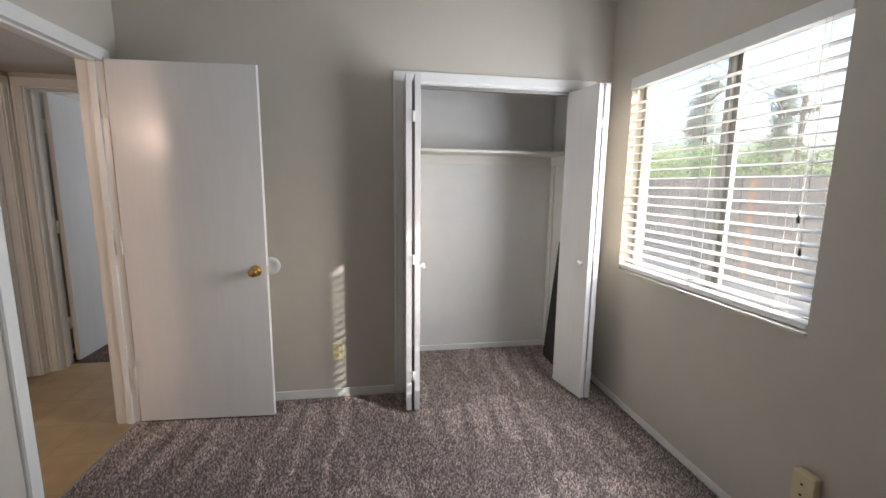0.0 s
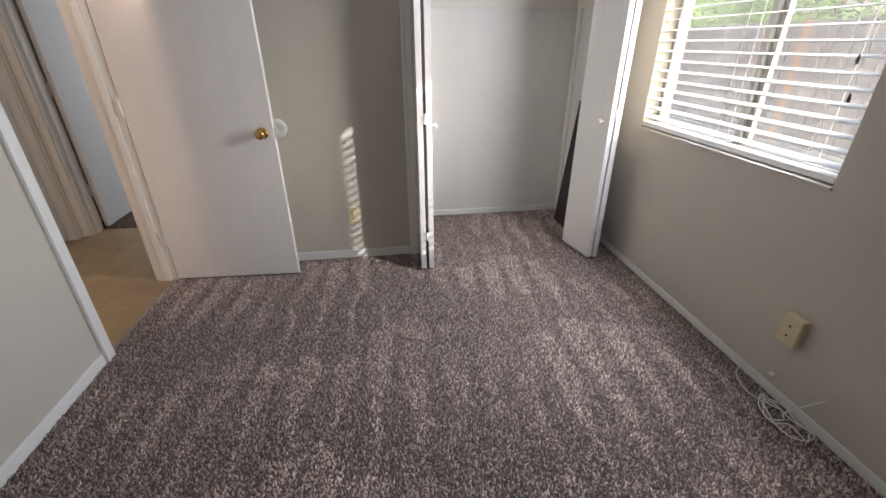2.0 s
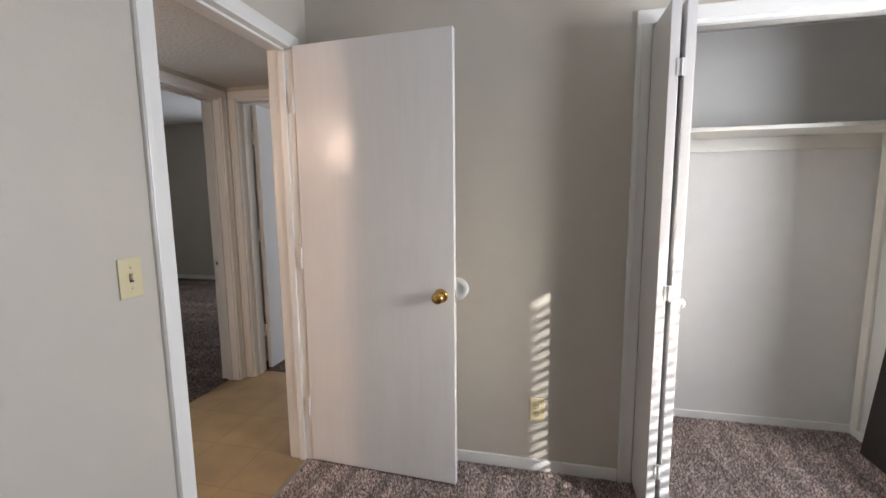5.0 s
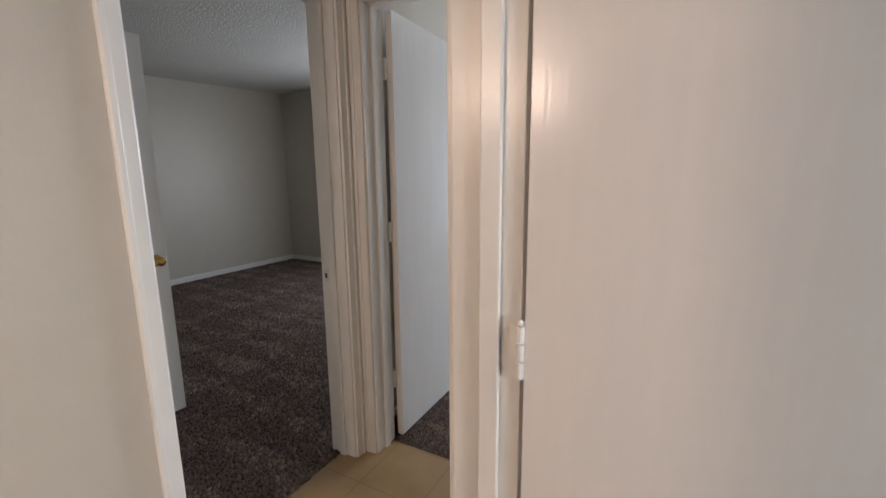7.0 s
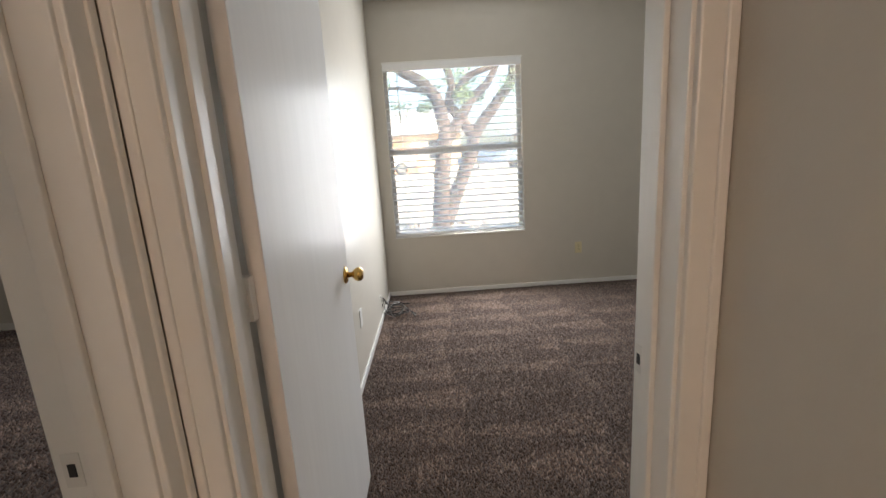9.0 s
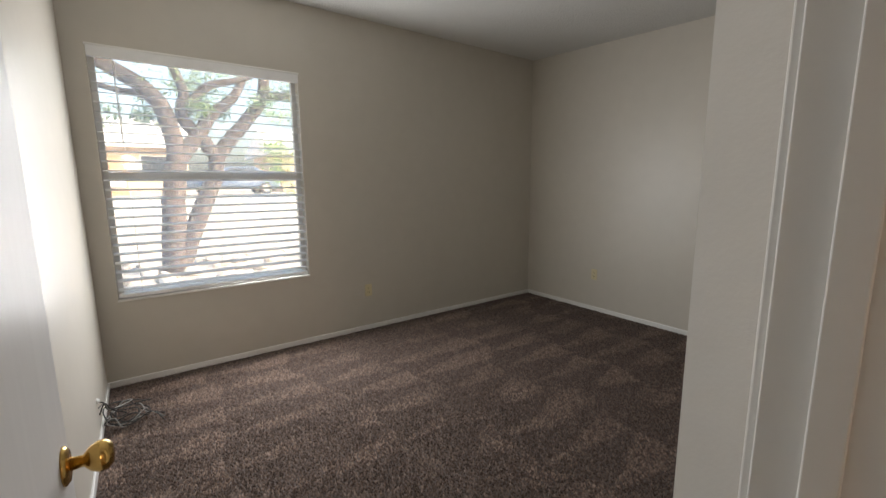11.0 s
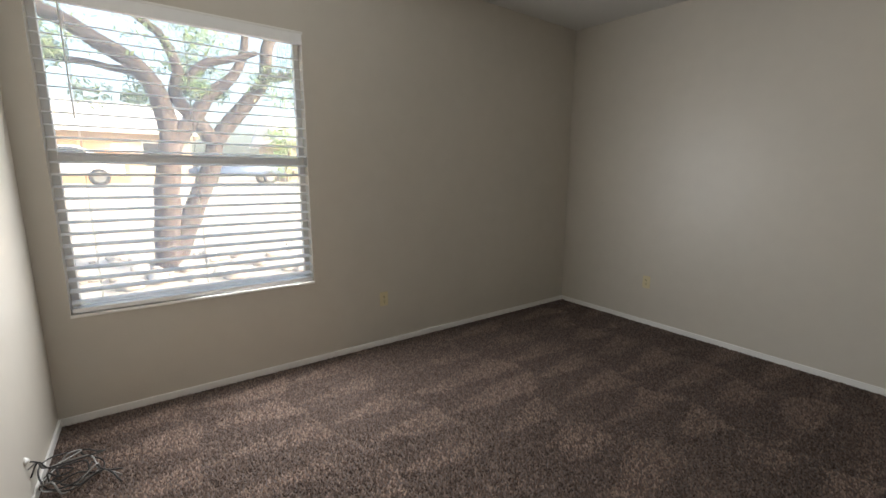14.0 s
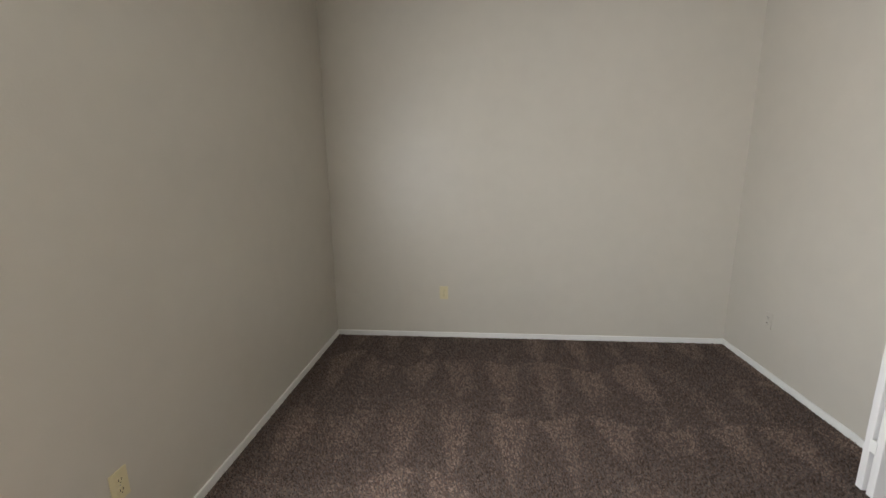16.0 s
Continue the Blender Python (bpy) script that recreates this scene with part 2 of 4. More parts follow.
def box(bm, lo, hi, bevel=0.0):
    made = bmesh.ops.create_cube(bm, size=1.0)["verts"]
    for v in made:
        v.co = Vector([lo[i] + (v.co[i] + 0.5) * (hi[i] - lo[i]) for i in range(3)])
    if bevel:
        edges = list({e for v in made for e in v.link_edges})
        bmesh.ops.bevel(bm, geom=edges, offset=bevel, segments=2, profile=0.5, affect="EDGES")
    return bm


def boxed(lo, hi, bevel=0.0):
    return box(bmesh.new(), lo, hi, bevel)


def lathe(bm, profile, steps=20, m=None):
    """A solid of revolution about z from (radius, height) pairs."""
    rings = []
    for r, h in profile:
        ring = [bm.verts.new((r * math.cos(2 * math.pi * i / steps), r * math.sin(2 * math.pi * i / steps), h)) for i in range(steps)]
        rings.append(ring)
    for a, b in zip(rings, rings[1:]):
        for i in range(steps):
            bm.faces.new((a[i], a[(i + 1) % steps], b[(i + 1) % steps], b[i]))
    bm.faces.new(rings[0][::-1])
    bm.faces.new(rings[-1])
    if m is not None:
        bmesh.ops.transform(bm, matrix=m, verts=[v for ring in rings for v in ring])
    return bm


def tube(bm, points, radii, steps=8):
    """A tapered tube along a polyline."""
    pts = [Vector(p) for p in points]
    rings = []
    for i, p in enumerate(pts):
        d = (pts[min(i + 1, len(pts) - 1)] - pts[max(i - 1, 0)]).normalized()
        side = d.orthogonal().normalized() if not rings else (side - d * side.dot(d)).normalized()
        up = d.cross(side)
        r = radii[i] if isinstance(radii, (list, tuple)) else radii
        rings.append([bm.verts.new(p + r * (math.cos(a) * side + math.sin(a) * up)) for a in (2 * math.pi * k / steps for k in range(steps))])
    for a, b in zip(rings, rings[1:]):
        for k in range(steps):
            bm.faces.new((a[k], a[(k + 1) % steps], b[(k + 1) % steps], b[k]))
    bm.faces.new(rings[0][::-1])
    bm.faces.new(rings[-1])
    return bm


def smooth_path(points, per=6):
    """Catmull-Rom through the points."""
    p = [Vector(q) for q in points]
    p = [2 * p[0] - p[1]] + p + [2 * p[-1] - p[-2]]
    out = []
    for i in range(1, len(p) - 2):
        for k in range(per):
            t = k / per
            out.append(0.5 * (2 * p[i] + (p[i + 1] - p[i - 1]) * t + (2 * p[i - 1] - 5 * p[i] + 4 * p[i + 1] - p[i + 2]) * t * t
                              + (3 * p[i] - p[i - 1] - 3 * p[i + 1] + p[i + 2]) * t ** 3))
    return out + [p[-2]]


def structure(name, bm, mat, label, category):
    ob = new(name, finish(bm, name, mat))
    return tagged(ob, label, category, kind="structure")


def wall(name, axis, at, thick, start, end, openings=(), z0=-0.15, z1=3.05, mat=None, label="taupe painted plaster wall"):
    """A wall whose faces stand at `at` and `at + thick` on the axis across it, running from start to end; openings are (from, to, sill, head)."""
    bm = bmesh.new()

    def piece(a, b, lo, hi):
        if b - a > 1e-4 and hi - lo > 1e-4:
            c0, c1 = sorted((at, at + thick))
            box(bm, (c0, a, lo) if axis == "x" else (a, c0, lo), (c1, b, hi) if axis == "x" else (b, c1, hi))
    here = start
    for a, b, sill, head in sorted(openings):
        piece(here, a, z0, z1)
        piece(a, b, z0, sill)
        piece(a, b, head, z1)
        here = b
    piece(here, end, z0, z1)
    return structure(name, bm, mat or WALL, label, "wall")


# ---- plan ----
AX0, AX1, AY0, AY1 = -1.227, 1.742, -1.10, 2.876       # first bedroom
HX0, HX1, HY0, HY1 = -2.26, -1.334, -1.10, 3.555      # hall
CX0, CX1, CY0, CY1 = -2.30, 1.92, 3.830, 7.08         # second bedroom
BX0, BX1, BY0, BY1 = -6.45, -2.40, 2.50, 6.84         # third bedroom
DA = (1.985, 2.730)      # doorway into the first bedroom, along y
DC = (-2.190, -1.395)    # doorway into the second bedroom, along x
DB = (2.700, 3.485)      # doorway into the third bedroom, along y
HEAD = 2.05
CLO = (0.350, 1.575)     # closet opening, along x
WA = (1.419, 2.634, 0.893, 2.075)   # window of the first bedroom: y, y, sill, head
WC = (-2.180, -0.862, 0.615, 2.272)  # window of the second bedroom: x, x, sill, head
WB = (-4.30, -3.00, 0.632, 2.20)
SLOPE = 0.050

# walls
wall("wall_a_north", "y", AY1, 0.112, HX1, AX1, [(CLO[0], CLO[1], -0.15, HEAD)])
wall("wall_a_west", "x", AX0, HX1 - AX0, AY0, AY1, [(DA[0], DA[1], -0.15, HEAD)])
wall("wall_a_west_end", "x", AX0 - 0.002, -0.113, AY1 + 0.112, HY1)
wall("wall_a_east", "x", AX1, 0.16, AY0 - 0.12, CY0 - 0.115, [(WA[0], WA[1], WA[2], WA[3])])
wall("wall_a_south", "y", AY0, -0.12, HX0 - 0.14, AX1 + 0.16)
wall("wall_closet_west", "x", 0.24, -0.10, AY1 + 0.112, 3.573, mat=CLOSET_PAINT, label="pale painted closet side wall")
wall("wall_closet_east", "x", 1.656, 0.10, AY1 + 0.112, 3.573, mat=CLOSET_PAINT, label="pale painted closet side wall")
wall("wall_closet_back", "y", 3.573, 0.10, 0.14, 1.756, mat=CLOSET_PAINT, label="pale painted closet back wall")
wall("wall_c_south", "y", CY0, -0.115, -0.80, CX1 + 0.16, [(-0.60, 0.34, -0.15, HEAD)])
# The window's light on this wall end is put into a paler paint.
wall("wall_c_return", "x", -0.92, 0.118, HY1 + 0.13, 3.975, mat=CLOSET_PAINT, label="wall end beside the closet, paled for the window's light")
wall("wall_c_closet_back", "y", 2.99, 0.04, HX1 + 0.12, 0.14, mat=CLOSET_PAINT, label="pale painted closet back wall")
wall("wall_hall_north", "y", HY1, 0.13, HX0 - 0.13, -0.802, [(DC[0], DC[1], -0.15, HEAD)])
wall("wall_hall_west", "x", HX0, -0.14, HY0, HY1, [(DB[0], DB[1], -0.15, HEAD)])
wall("wall_c_west", "x", CX0, -0.10, HY1 + 0.13, CY1 + 0.16)
wall("wall_c_east", "x", CX1, 0.16, CY0 - 0.115, CY1)
wall("wall_c_north", "y", CY1, 0.16, CX0, CX1 + 0.16, [WC])
wall("wall_b_south", "y", BY0, -0.12, BX0, HX0 - 0.14, [(-4.18, -3.42, -0.15, HEAD)])
wall("wall_b_west", "x", BX0, -0.16, BY0 - 0.12, BY1 + 0.16)
wall("wall_b_north", "y", BY1, 0.16, BX0, CX0 - 0.10, [WB])
wall("wall_b_bath", "y", 1.2, -0.12, BX0, HX0 - 0.14)


def ceiling(name, x0, x1, y0, y1, base, slope, label="white sprayed-texture ceiling"):
    bm = bmesh.new()
    box(bm, (x0, y0, 0), (x1, y1, 0.06))
    for v in bm.verts:
        v.co.z += base + slope * (v.co.y - AY1)
    return structure(name, bm, CEIL, label, "ceiling")


ceiling("ceiling_a", AX0 - 0.05, AX1 + 0.05, AY0 - 0.05, AY1 + 0.05, 2.608, SLOPE)
ceiling("ceiling_c", CX0 - 0.04, CX1 + 0.05, 2.95, CY1 + 0.05, 2.604, SLOPE)
ceiling("ceiling_b", BX0 - 0.05, BX1 + 0.04, 1.1, BY1 + 0.05, 2.404, SLOPE)
ceiling("ceiling_hall", HX0 - 0.05, HX1 + 0.05, HY0 - 0.05, HY1 + 0.05, 2.135, 0.0, "smooth white hall ceiling")
# Unseen slab, added so that no daylight leaks in over the walls.
structure("roof", boxed((-6.9, -1.6, 3.05), (2.25, 7.45, 3.20)), ROOF, "unseen slab over the rooms that keeps the sky's light out", "roof")


# ---- floors ----
def pile(name, rects, spacing, seed, label, height=0.011, mat=None):
    """Cut pile: small twisted tufts that stand on the backing, one mesh."""
    rng = np.random.default_rng(seed)
    pts = []
    for x0, y0, x1, y1 in rects:
        nx, ny = int((x1 - x0) / spacing), int((y1 - y0) / spacing)
        gx, gy = np.meshgrid(np.linspace(x0, x1, nx), np.linspace(y0, y1, ny))
        pts.append(np.stack([gx.ravel(), gy.ravel()], 1))
    p = np.concatenate(pts)
    p = p + rng.uniform(-0.6, 0.6, p.shape) * spacing
    n = len(p)
    ang = rng.uniform(0, 2 * np.pi, n)
    r = spacing * rng.uniform(0.45, 0.75, n)
    h = height * rng.uniform(0.6, 1.25, n)
    lean = rng.normal(0, 0.45, (n, 2)) * height + np.array([0.0, 0.25 * height])
    co = np.zeros((n, 4, 3), np.float32)
    for k in range(3):
        a = ang + k * 2 * np.pi / 3
        co[:, k, 0], co[:, k, 1] = p[:, 0] + r * np.cos(a), p[:, 1] + r * np.sin(a)
    co[:, 3, :2] = p + lean
    co[:, 3, 2] = h
    idx = np.array([[0, 1, 3], [1, 2, 3], [2, 0, 3]])
    faces = (np.arange(n)[:, None, None] * 4 + idx[None]).reshape(-1)
    me = bpy.data.meshes.new(name)
    me.vertices.add(n * 4)
    me.vertices.foreach_set("co", co.ravel())
    me.loops.add(len(faces))
    me.loops.foreach_set("vertex_index", faces.astype(np.int32))
    me.polygons.add(n * 3)
    me.polygons.foreach_set("loop_start", np.arange(0, n * 9, 3, dtype=np.int32))
    me.update(calc_edges=True)
    me.materials.append(mat or CARPET)
    ob = new(name, me)
    return tagged(ob, label, "carpet", kind="stuff")


structure("floor_a", boxed((AX0 - 0.01, AY0 - 0.05, -0.10), (AX1 + 0.05, 3.62, 0.0)), CARPET_BACK, "brown carpet backing over the floor", "floor")
structure("floor_c", boxed((CX0 - 0.05, HY1 + 0.115, -0.10), (CX1 + 0.05, CY1 + 0.05, 0.0)), CARPET_BACK, "brown carpet backing over the floor", "floor")
structure("floor_c_closet", boxed((-1.217, 3.0, -0.10), (0.2, HY1 + 0.115, -0.001)), CARPET_BACK, "brown carpet backing in the closet", "floor")
structure("floor_b", boxed((BX0 - 0.05, 1.1, -0.10), (HX0 - 0.085, BY1 + 0.05, 0.0)), CARPET_BACK, "brown carpet backing over the floor", "floor")
structure("floor_hall", boxed((HX0 - 0.085, HY0 - 0.05, -0.10), (AX0 - 0.01, HY1 + 0.115, 0.002)), VINYL, "tan stone-look sheet vinyl floor", "floor")
pile("carpet_first_bedroom", [(AX0, 0.2, AX1 - 0.01, AY1 - 0.01), (0.25, AY1, 1.64, 3.56), (AX0, AY0, AX1, 0.2)], 0.0085, 1, "brown grey cut-pile carpet with vacuum marks")
# Same carpet as the first bedroom, its colour lowered for these rooms' light.
pile("carpet_second_bedroom", [(CX0 + 0.01, CY0 + 0.01, CX1 - 0.01, CY1 - 0.01), (CX0 + 0.01, 3.675, -0.93, CY0 + 0.01)], 0.0090, 2, "brown cut-pile carpet with vacuum marks, toned down to the room's light", mat=CARPET_C)
pile("carpet_third_bedroom", [(BX0 + 0.01, BY0 + 0.01, -2.35, BY1 - 0.01)], 0.015, 3, "brown cut-pile carpet toned down to a dim room's light", 0.013, CARPET_C)


# ---- baseboards, casings, jambs ----
def baseboard(name, lo, hi):
    return structure(name, boxed(lo, hi, 0.004), TRIM, "narrow white painted baseboard", "baseboard")


BH, BT = 0.062, 0.012
baseboard("baseboard_a_north", (-1.15, AY1 - BT, 0), (0.292, AY1, BH))
baseboard("baseboard_a_north_end", (1.632, AY1 - BT, 0), (AX1, AY1, BH))
baseboard("baseboard_a_east", (AX1 - 0.008, AY0, 0), (AX1, AY1 - BT, 0.048))
baseboard("baseboard_a_west", (AX0, AY0, 0), (AX0 + BT, 1.93, BH))
baseboard("baseboard_a_south", (AX0 + BT, AY0, 0), (AX1 - BT, AY0 + BT, BH))
baseboard("baseboard_closet_back", (0.24, 3.573 - BT, 0), (1.656, 3.573, 0.05))
baseboard("baseboard_closet_east", (1.656 - BT, 2.99, 0), (1.656, 3.573 - BT, 0.05))
baseboard("baseboard_c_north", (CX0, CY1 - BT, 0), (CX1, CY1, 0.048))
baseboard("baseboard_c_east", (CX1 - BT, CY0, 0), (CX1, CY1 - BT, 0.048))
baseboard("baseboard_c_south", (0.40, CY0, 0), (CX1 - BT, CY0 + BT, 0.048))
baseboard("baseboard_c_west", (CX0, HY1 + 0.15, 0), (CX0 + BT, CY1 - BT, 0.048))
baseboard("baseboard_b_west", (BX0, BY0, 0), (BX0 + BT, BY1, 0.075))
baseboard("baseboard_b_north", (BX0 + BT, BY1 - BT, 0), (BX1, BY1, 0.075))


def casing(name, axis, at, out, a, b, head, width=0.056, thick=0.015):
    """The casing round an opening from a to b in the wall face at `at`; out is +1 or -1, the way it stands proud."""
    top = thing(name, pose(0, 0, 0), "white painted moulded door casing", "door casing", kind="structure")

    def board(part_name, p0, p1, lo, hi, inner):
        bm = bmesh.new()
        c0, c1 = sorted((at, at + out * thick))
        d0, d1 = sorted((at, at + out * (thick + 0.005)))
        if axis == "x":
            box(bm, (c0, p0, lo), (c1, p1, hi), 0.003)
        else:
            box(bm, (p0, c0, lo), (p1, c1, hi), 0.003)
        if inner:   # the raised outer bead
            q0, q1 = inner
            if axis == "x":
                box(bm, (d0, q0, lo), (d1, q1, hi), 0.003)
            else:
                box(bm, (q0, d0, lo), (q1, d1, hi), 0.003)
        part(part_name, bm, TRIM, top)
    board("left_board", a - width, a + 0.004, 0, head, (a - width + 0.002, a - width * 0.62))
    board("right_board", b - 0.004, b + width, 0, head, (b + width * 0.62, b + width - 0.002))
    board("head_board", a - width, b + width, head, head + width, None)
    return top


def jamb(name, axis, lo, hi, a, b, head, stop_at, strike=None):
    """Lining of a doorway through a wall from lo to hi on the axis across it, with its stop; strike is (side, place across, height)."""
    top = thing(name, pose(0, 0, 0), "white painted door jamb with stop", "door frame", kind="structure")

    def bx(p0, p1, c0, c1, z0, z1, nm):
        part(nm, boxed((c0, p0, z0), (c1, p1, z1), 0.002) if axis == "x" else boxed((p0, c0, z0), (p1, c1, z1), 0.002), TRIM, top)
    t = 0.012
    bx(a - 0.004, a + t, lo - 0.003, hi + 0.003, 0, head, "side_jamb")
    bx(b - t, b + 0.004, lo - 0.003, hi + 0.003, 0, head, "side_jamb")
    bx(a, b, lo - 0.003, hi + 0.003, head - t, head + 0.004, "head_jamb")
    bx(a + t, a + t + 0.011, stop_at, stop_at + 0.034, 0, head - t, "stop")
    bx(b - t - 0.011, b - t, stop_at, stop_at + 0.034, 0, head - t, "stop")
    bx(a + t, b - t, stop_at, stop_at + 0.034, head - t - 0.011, head - t, "stop")
    if strike:
        side, c, z = strike
        p = a + t if side < 0 else b - t
        s = 1 if side < 0 else -1
        q0, q1 = sorted((p - s * 0.002, p + s * 0.0015))
        r0, r1 = sorted((p, p + s * 0.0025))
        def slab(c0, c1, p0, p1, z0, z1):
            return boxed((c0, p0, z0), (c1, p1, z1)) if axis == "x" else boxed((p0, c0, z0), (p1, c1, z1))
        plate = part("strike_plate", slab(c - 0.014, c + 0.014, q0, q1, z - 0.029, z + 0.029), WHITE_FRAME, top, "small metal strike plate")
        part("strike_hole", slab(c - 0.006, c + 0.006, r0, r1, z - 0.011, z + 0.011), DARK, plate, "dark latch hole")
    return top


casing("door_casing_a_room", "x", AX0, 1, DA[0], DA[1], HEAD, 0.052)
casing("door_casing_a_hall", "x", HX1, -1, DA[0], DA[1], HEAD)
jamb("door_frame_a", "x", HX1, AX0 + 0.011, DA[0], DA[1], HEAD, HX1 + 0.052, (-1, AX0 - 0.03, 0.92))
casing("door_casing_c_hall", "y", HY1, -1, DC[0], DC[1], HEAD, 0.054)
casing("door_casing_c_room", "y", HY1 + 0.13, 1, DC[0], DC[1], HEAD, 0.054)
jamb("door_frame_c", "y", HY1, HY1 + 0.13, DC[0], DC[1], HEAD, HY1 + 0.050, (1, HY1 + 0.112, 0.90))
casing("door_casing_b_hall", "x", HX0, 1, DB[0], DB[1], HEAD, 0.050)
jamb("door_frame_b", "x", HX0 - 0.14, HX0, DB[0], DB[1], HEAD, HX0 - 0.085, (1, HX0 - 0.115, 0.89))
casing("closet_casing_a", "y", AY1, -1, CLO[0], CLO[1], HEAD, 0.056)
casing("closet_casing_c", "y", CY0, 1, -0.60, 0.34, HEAD, 0.056)
structure("closet_jamb_left", boxed((CLO[0] - 0.003, AY1 - 0.003, 0), (CLO[0] + 0.012, 2.991, HEAD)), TRIM, "white painted closet jamb", "trim")
structure("closet_jamb_right", boxed((CLO[1] - 0.012, AY1 - 0.003, 0), (CLO[1] + 0.003, 2.991, HEAD)), TRIM, "white painted closet jamb", "trim")
structure("closet_head", boxed((CLO[0], AY1 - 0.003, HEAD - 0.014), (CLO[1], 2.991, HEAD + 0.003)), TRIM, "white painted closet head jamb", "trim")
structure("carpet_edge", boxed((AX0 - 0.022, DA[0] + 0.012, 0.0), (AX0 - 0.004, DA[1] - 0.012, 0.007), 0.002), STEEL, "thin metal carpet edge strip at the doorway", "threshold")


# ---- doors ----
def knob(parent, at, turn, name="knob"):
    """A round knob with its rosette; turn puts its axis, +z, along the way it stands out."""
    m = Matrix.Translation(at) @ turn
    rose = part("rosette", lathe(bmesh.new(), [(0.0325, 0), (0.0325, 0.003), (0.027, 0.008), (0.012, 0.010)], 24, m), BRASS, parent, "round brass rosette", True)
    part(name, lathe(bmesh.new(), [(0.011, 0.008), (0.010, 0.026), (0.020, 0.034), (0.0265, 0.046), (0.0255, 0.058), (0.017, 0.066), (0.004, 0.068)], 24, m), BRASS, rose, "worn brass door knob", True)


def hinge(parent, x, y, z, sx=1.0, sy=0.0):
    """A painted butt hinge: two leaves and a knuckle of three barrels."""
    bm = bmesh.new()
    for k in range(3):
        lathe(bm, [(0.0065, 0), (0.0065, 0.028)], 10, Matrix.Translation((x, y, z - 0.044 + 0.030 * k)))
    lathe(bm, [(0.0045, 0), (0.0045, 0.006), (0.002, 0.009)], 10, Matrix.Translation((x, y, z + 0.045)))
    if sx:
        box(bm, (min(x, x + sx), y - 0.0015, z - 0.045), (max(x, x + sx), y + 0.0015, z + 0.045))
    if sy:
        box(bm, (x - 0.0015, min(y, y + sy), z - 0.045), (x + 0.0015, max(y, y + sy), z + 0.045))
    return part("hinge", bm, TRIM, parent, "white painted butt hinge")


def door_leaf(name, m, width, label, mat, knob_z=0.91, both=True, height=2.03, side=1):
    """A flush leaf with its hinge edge at the origin, running along +x, its visible face at y = 0, 35 mm thick towards +y."""
    d = thing(name, m, label, "door")
    part("leaf", boxed((0, 0, 0.015), (width, 0.035, 0.015 + height), 0.0025), mat, d)
    knob(d, (width - 0.062, 0, knob_z), pose(0, 0, 0, 90))
    if both:
        knob(d, (width - 0.062, 0.035, knob_z), pose(0, 0, 0, -90))
    part("latch_plate", boxed((width - 0.001, 0.006, knob_z - 0.028), (width + 0.0015, 0.029, knob_z + 0.028)), STEEL, d, "metal latch plate")
    for z in (0.30, 1.06, 1.79):
        hinge(d, -0.005, -0.002, z, sx=-0.018, sy=0.03)
    return d


# first bedroom door, open against its wall
turn_a = math.degrees(math.atan2(2.672 - 2.712, -0.445 + 1.217))
door_leaf("bedroom_door", pose(-1.205, 2.7075, 0, 0, 0, turn_a), 0.759, "white flush door standing open with a brass knob", DOOR_SATIN, 0.915)
# second bedroom door, open along the wall
d2 = thing("bedroom_door", pose(-2.178, 3.712, 0, 0, 0, 0), "glossy white flush door standing open, streaky enamel", "door")
part("leaf", boxed((0, 0, 0.015), (0.035, 0.762, 2.045), 0.0025), DOOR, d2)
knob(d2, (0.035, 0.70, 0.93), pose(0, 0, 0, 0, 90))
knob(d2, (0.0, 0.70, 0.93), pose(0, 0, 0, 0, -90))
for hz in (0.328, 1.074, 1.804):
    bmh = bmesh.new()
    box(bmh, (-0.016, -0.0245, hz - 0.045), (0.010, -0.0005, hz + 0.045), 0.001)
    for hk in range(3):
        lathe(bmh, [(0.0065, 0), (0.0065, 0.028)], 10, Matrix.Translation((-0.004, -0.026, hz - 0.044 + 0.03 * hk)))
    part("hinge", bmh, TRIM, d2, "white painted butt hinge")
# door in the third bedroom, swung out across the room
d3 = thing("side_room_door", pose(-3.455, 2.575, 0), "white flush door standing open in the dim bedroom", "door")
part("leaf", boxed((0, 0, 0.015), (0.035, 0.768, 2.045), 0.0025), DOOR, d3)
knob(d3, (0.035, 0.706, 0.90), pose(0, 0, 0, 0, 90))
for hz in (0.30, 1.06, 1.80):
    hinge(d3, 0.038, -0.006, hz, sx=-0.02, sy=0.0)


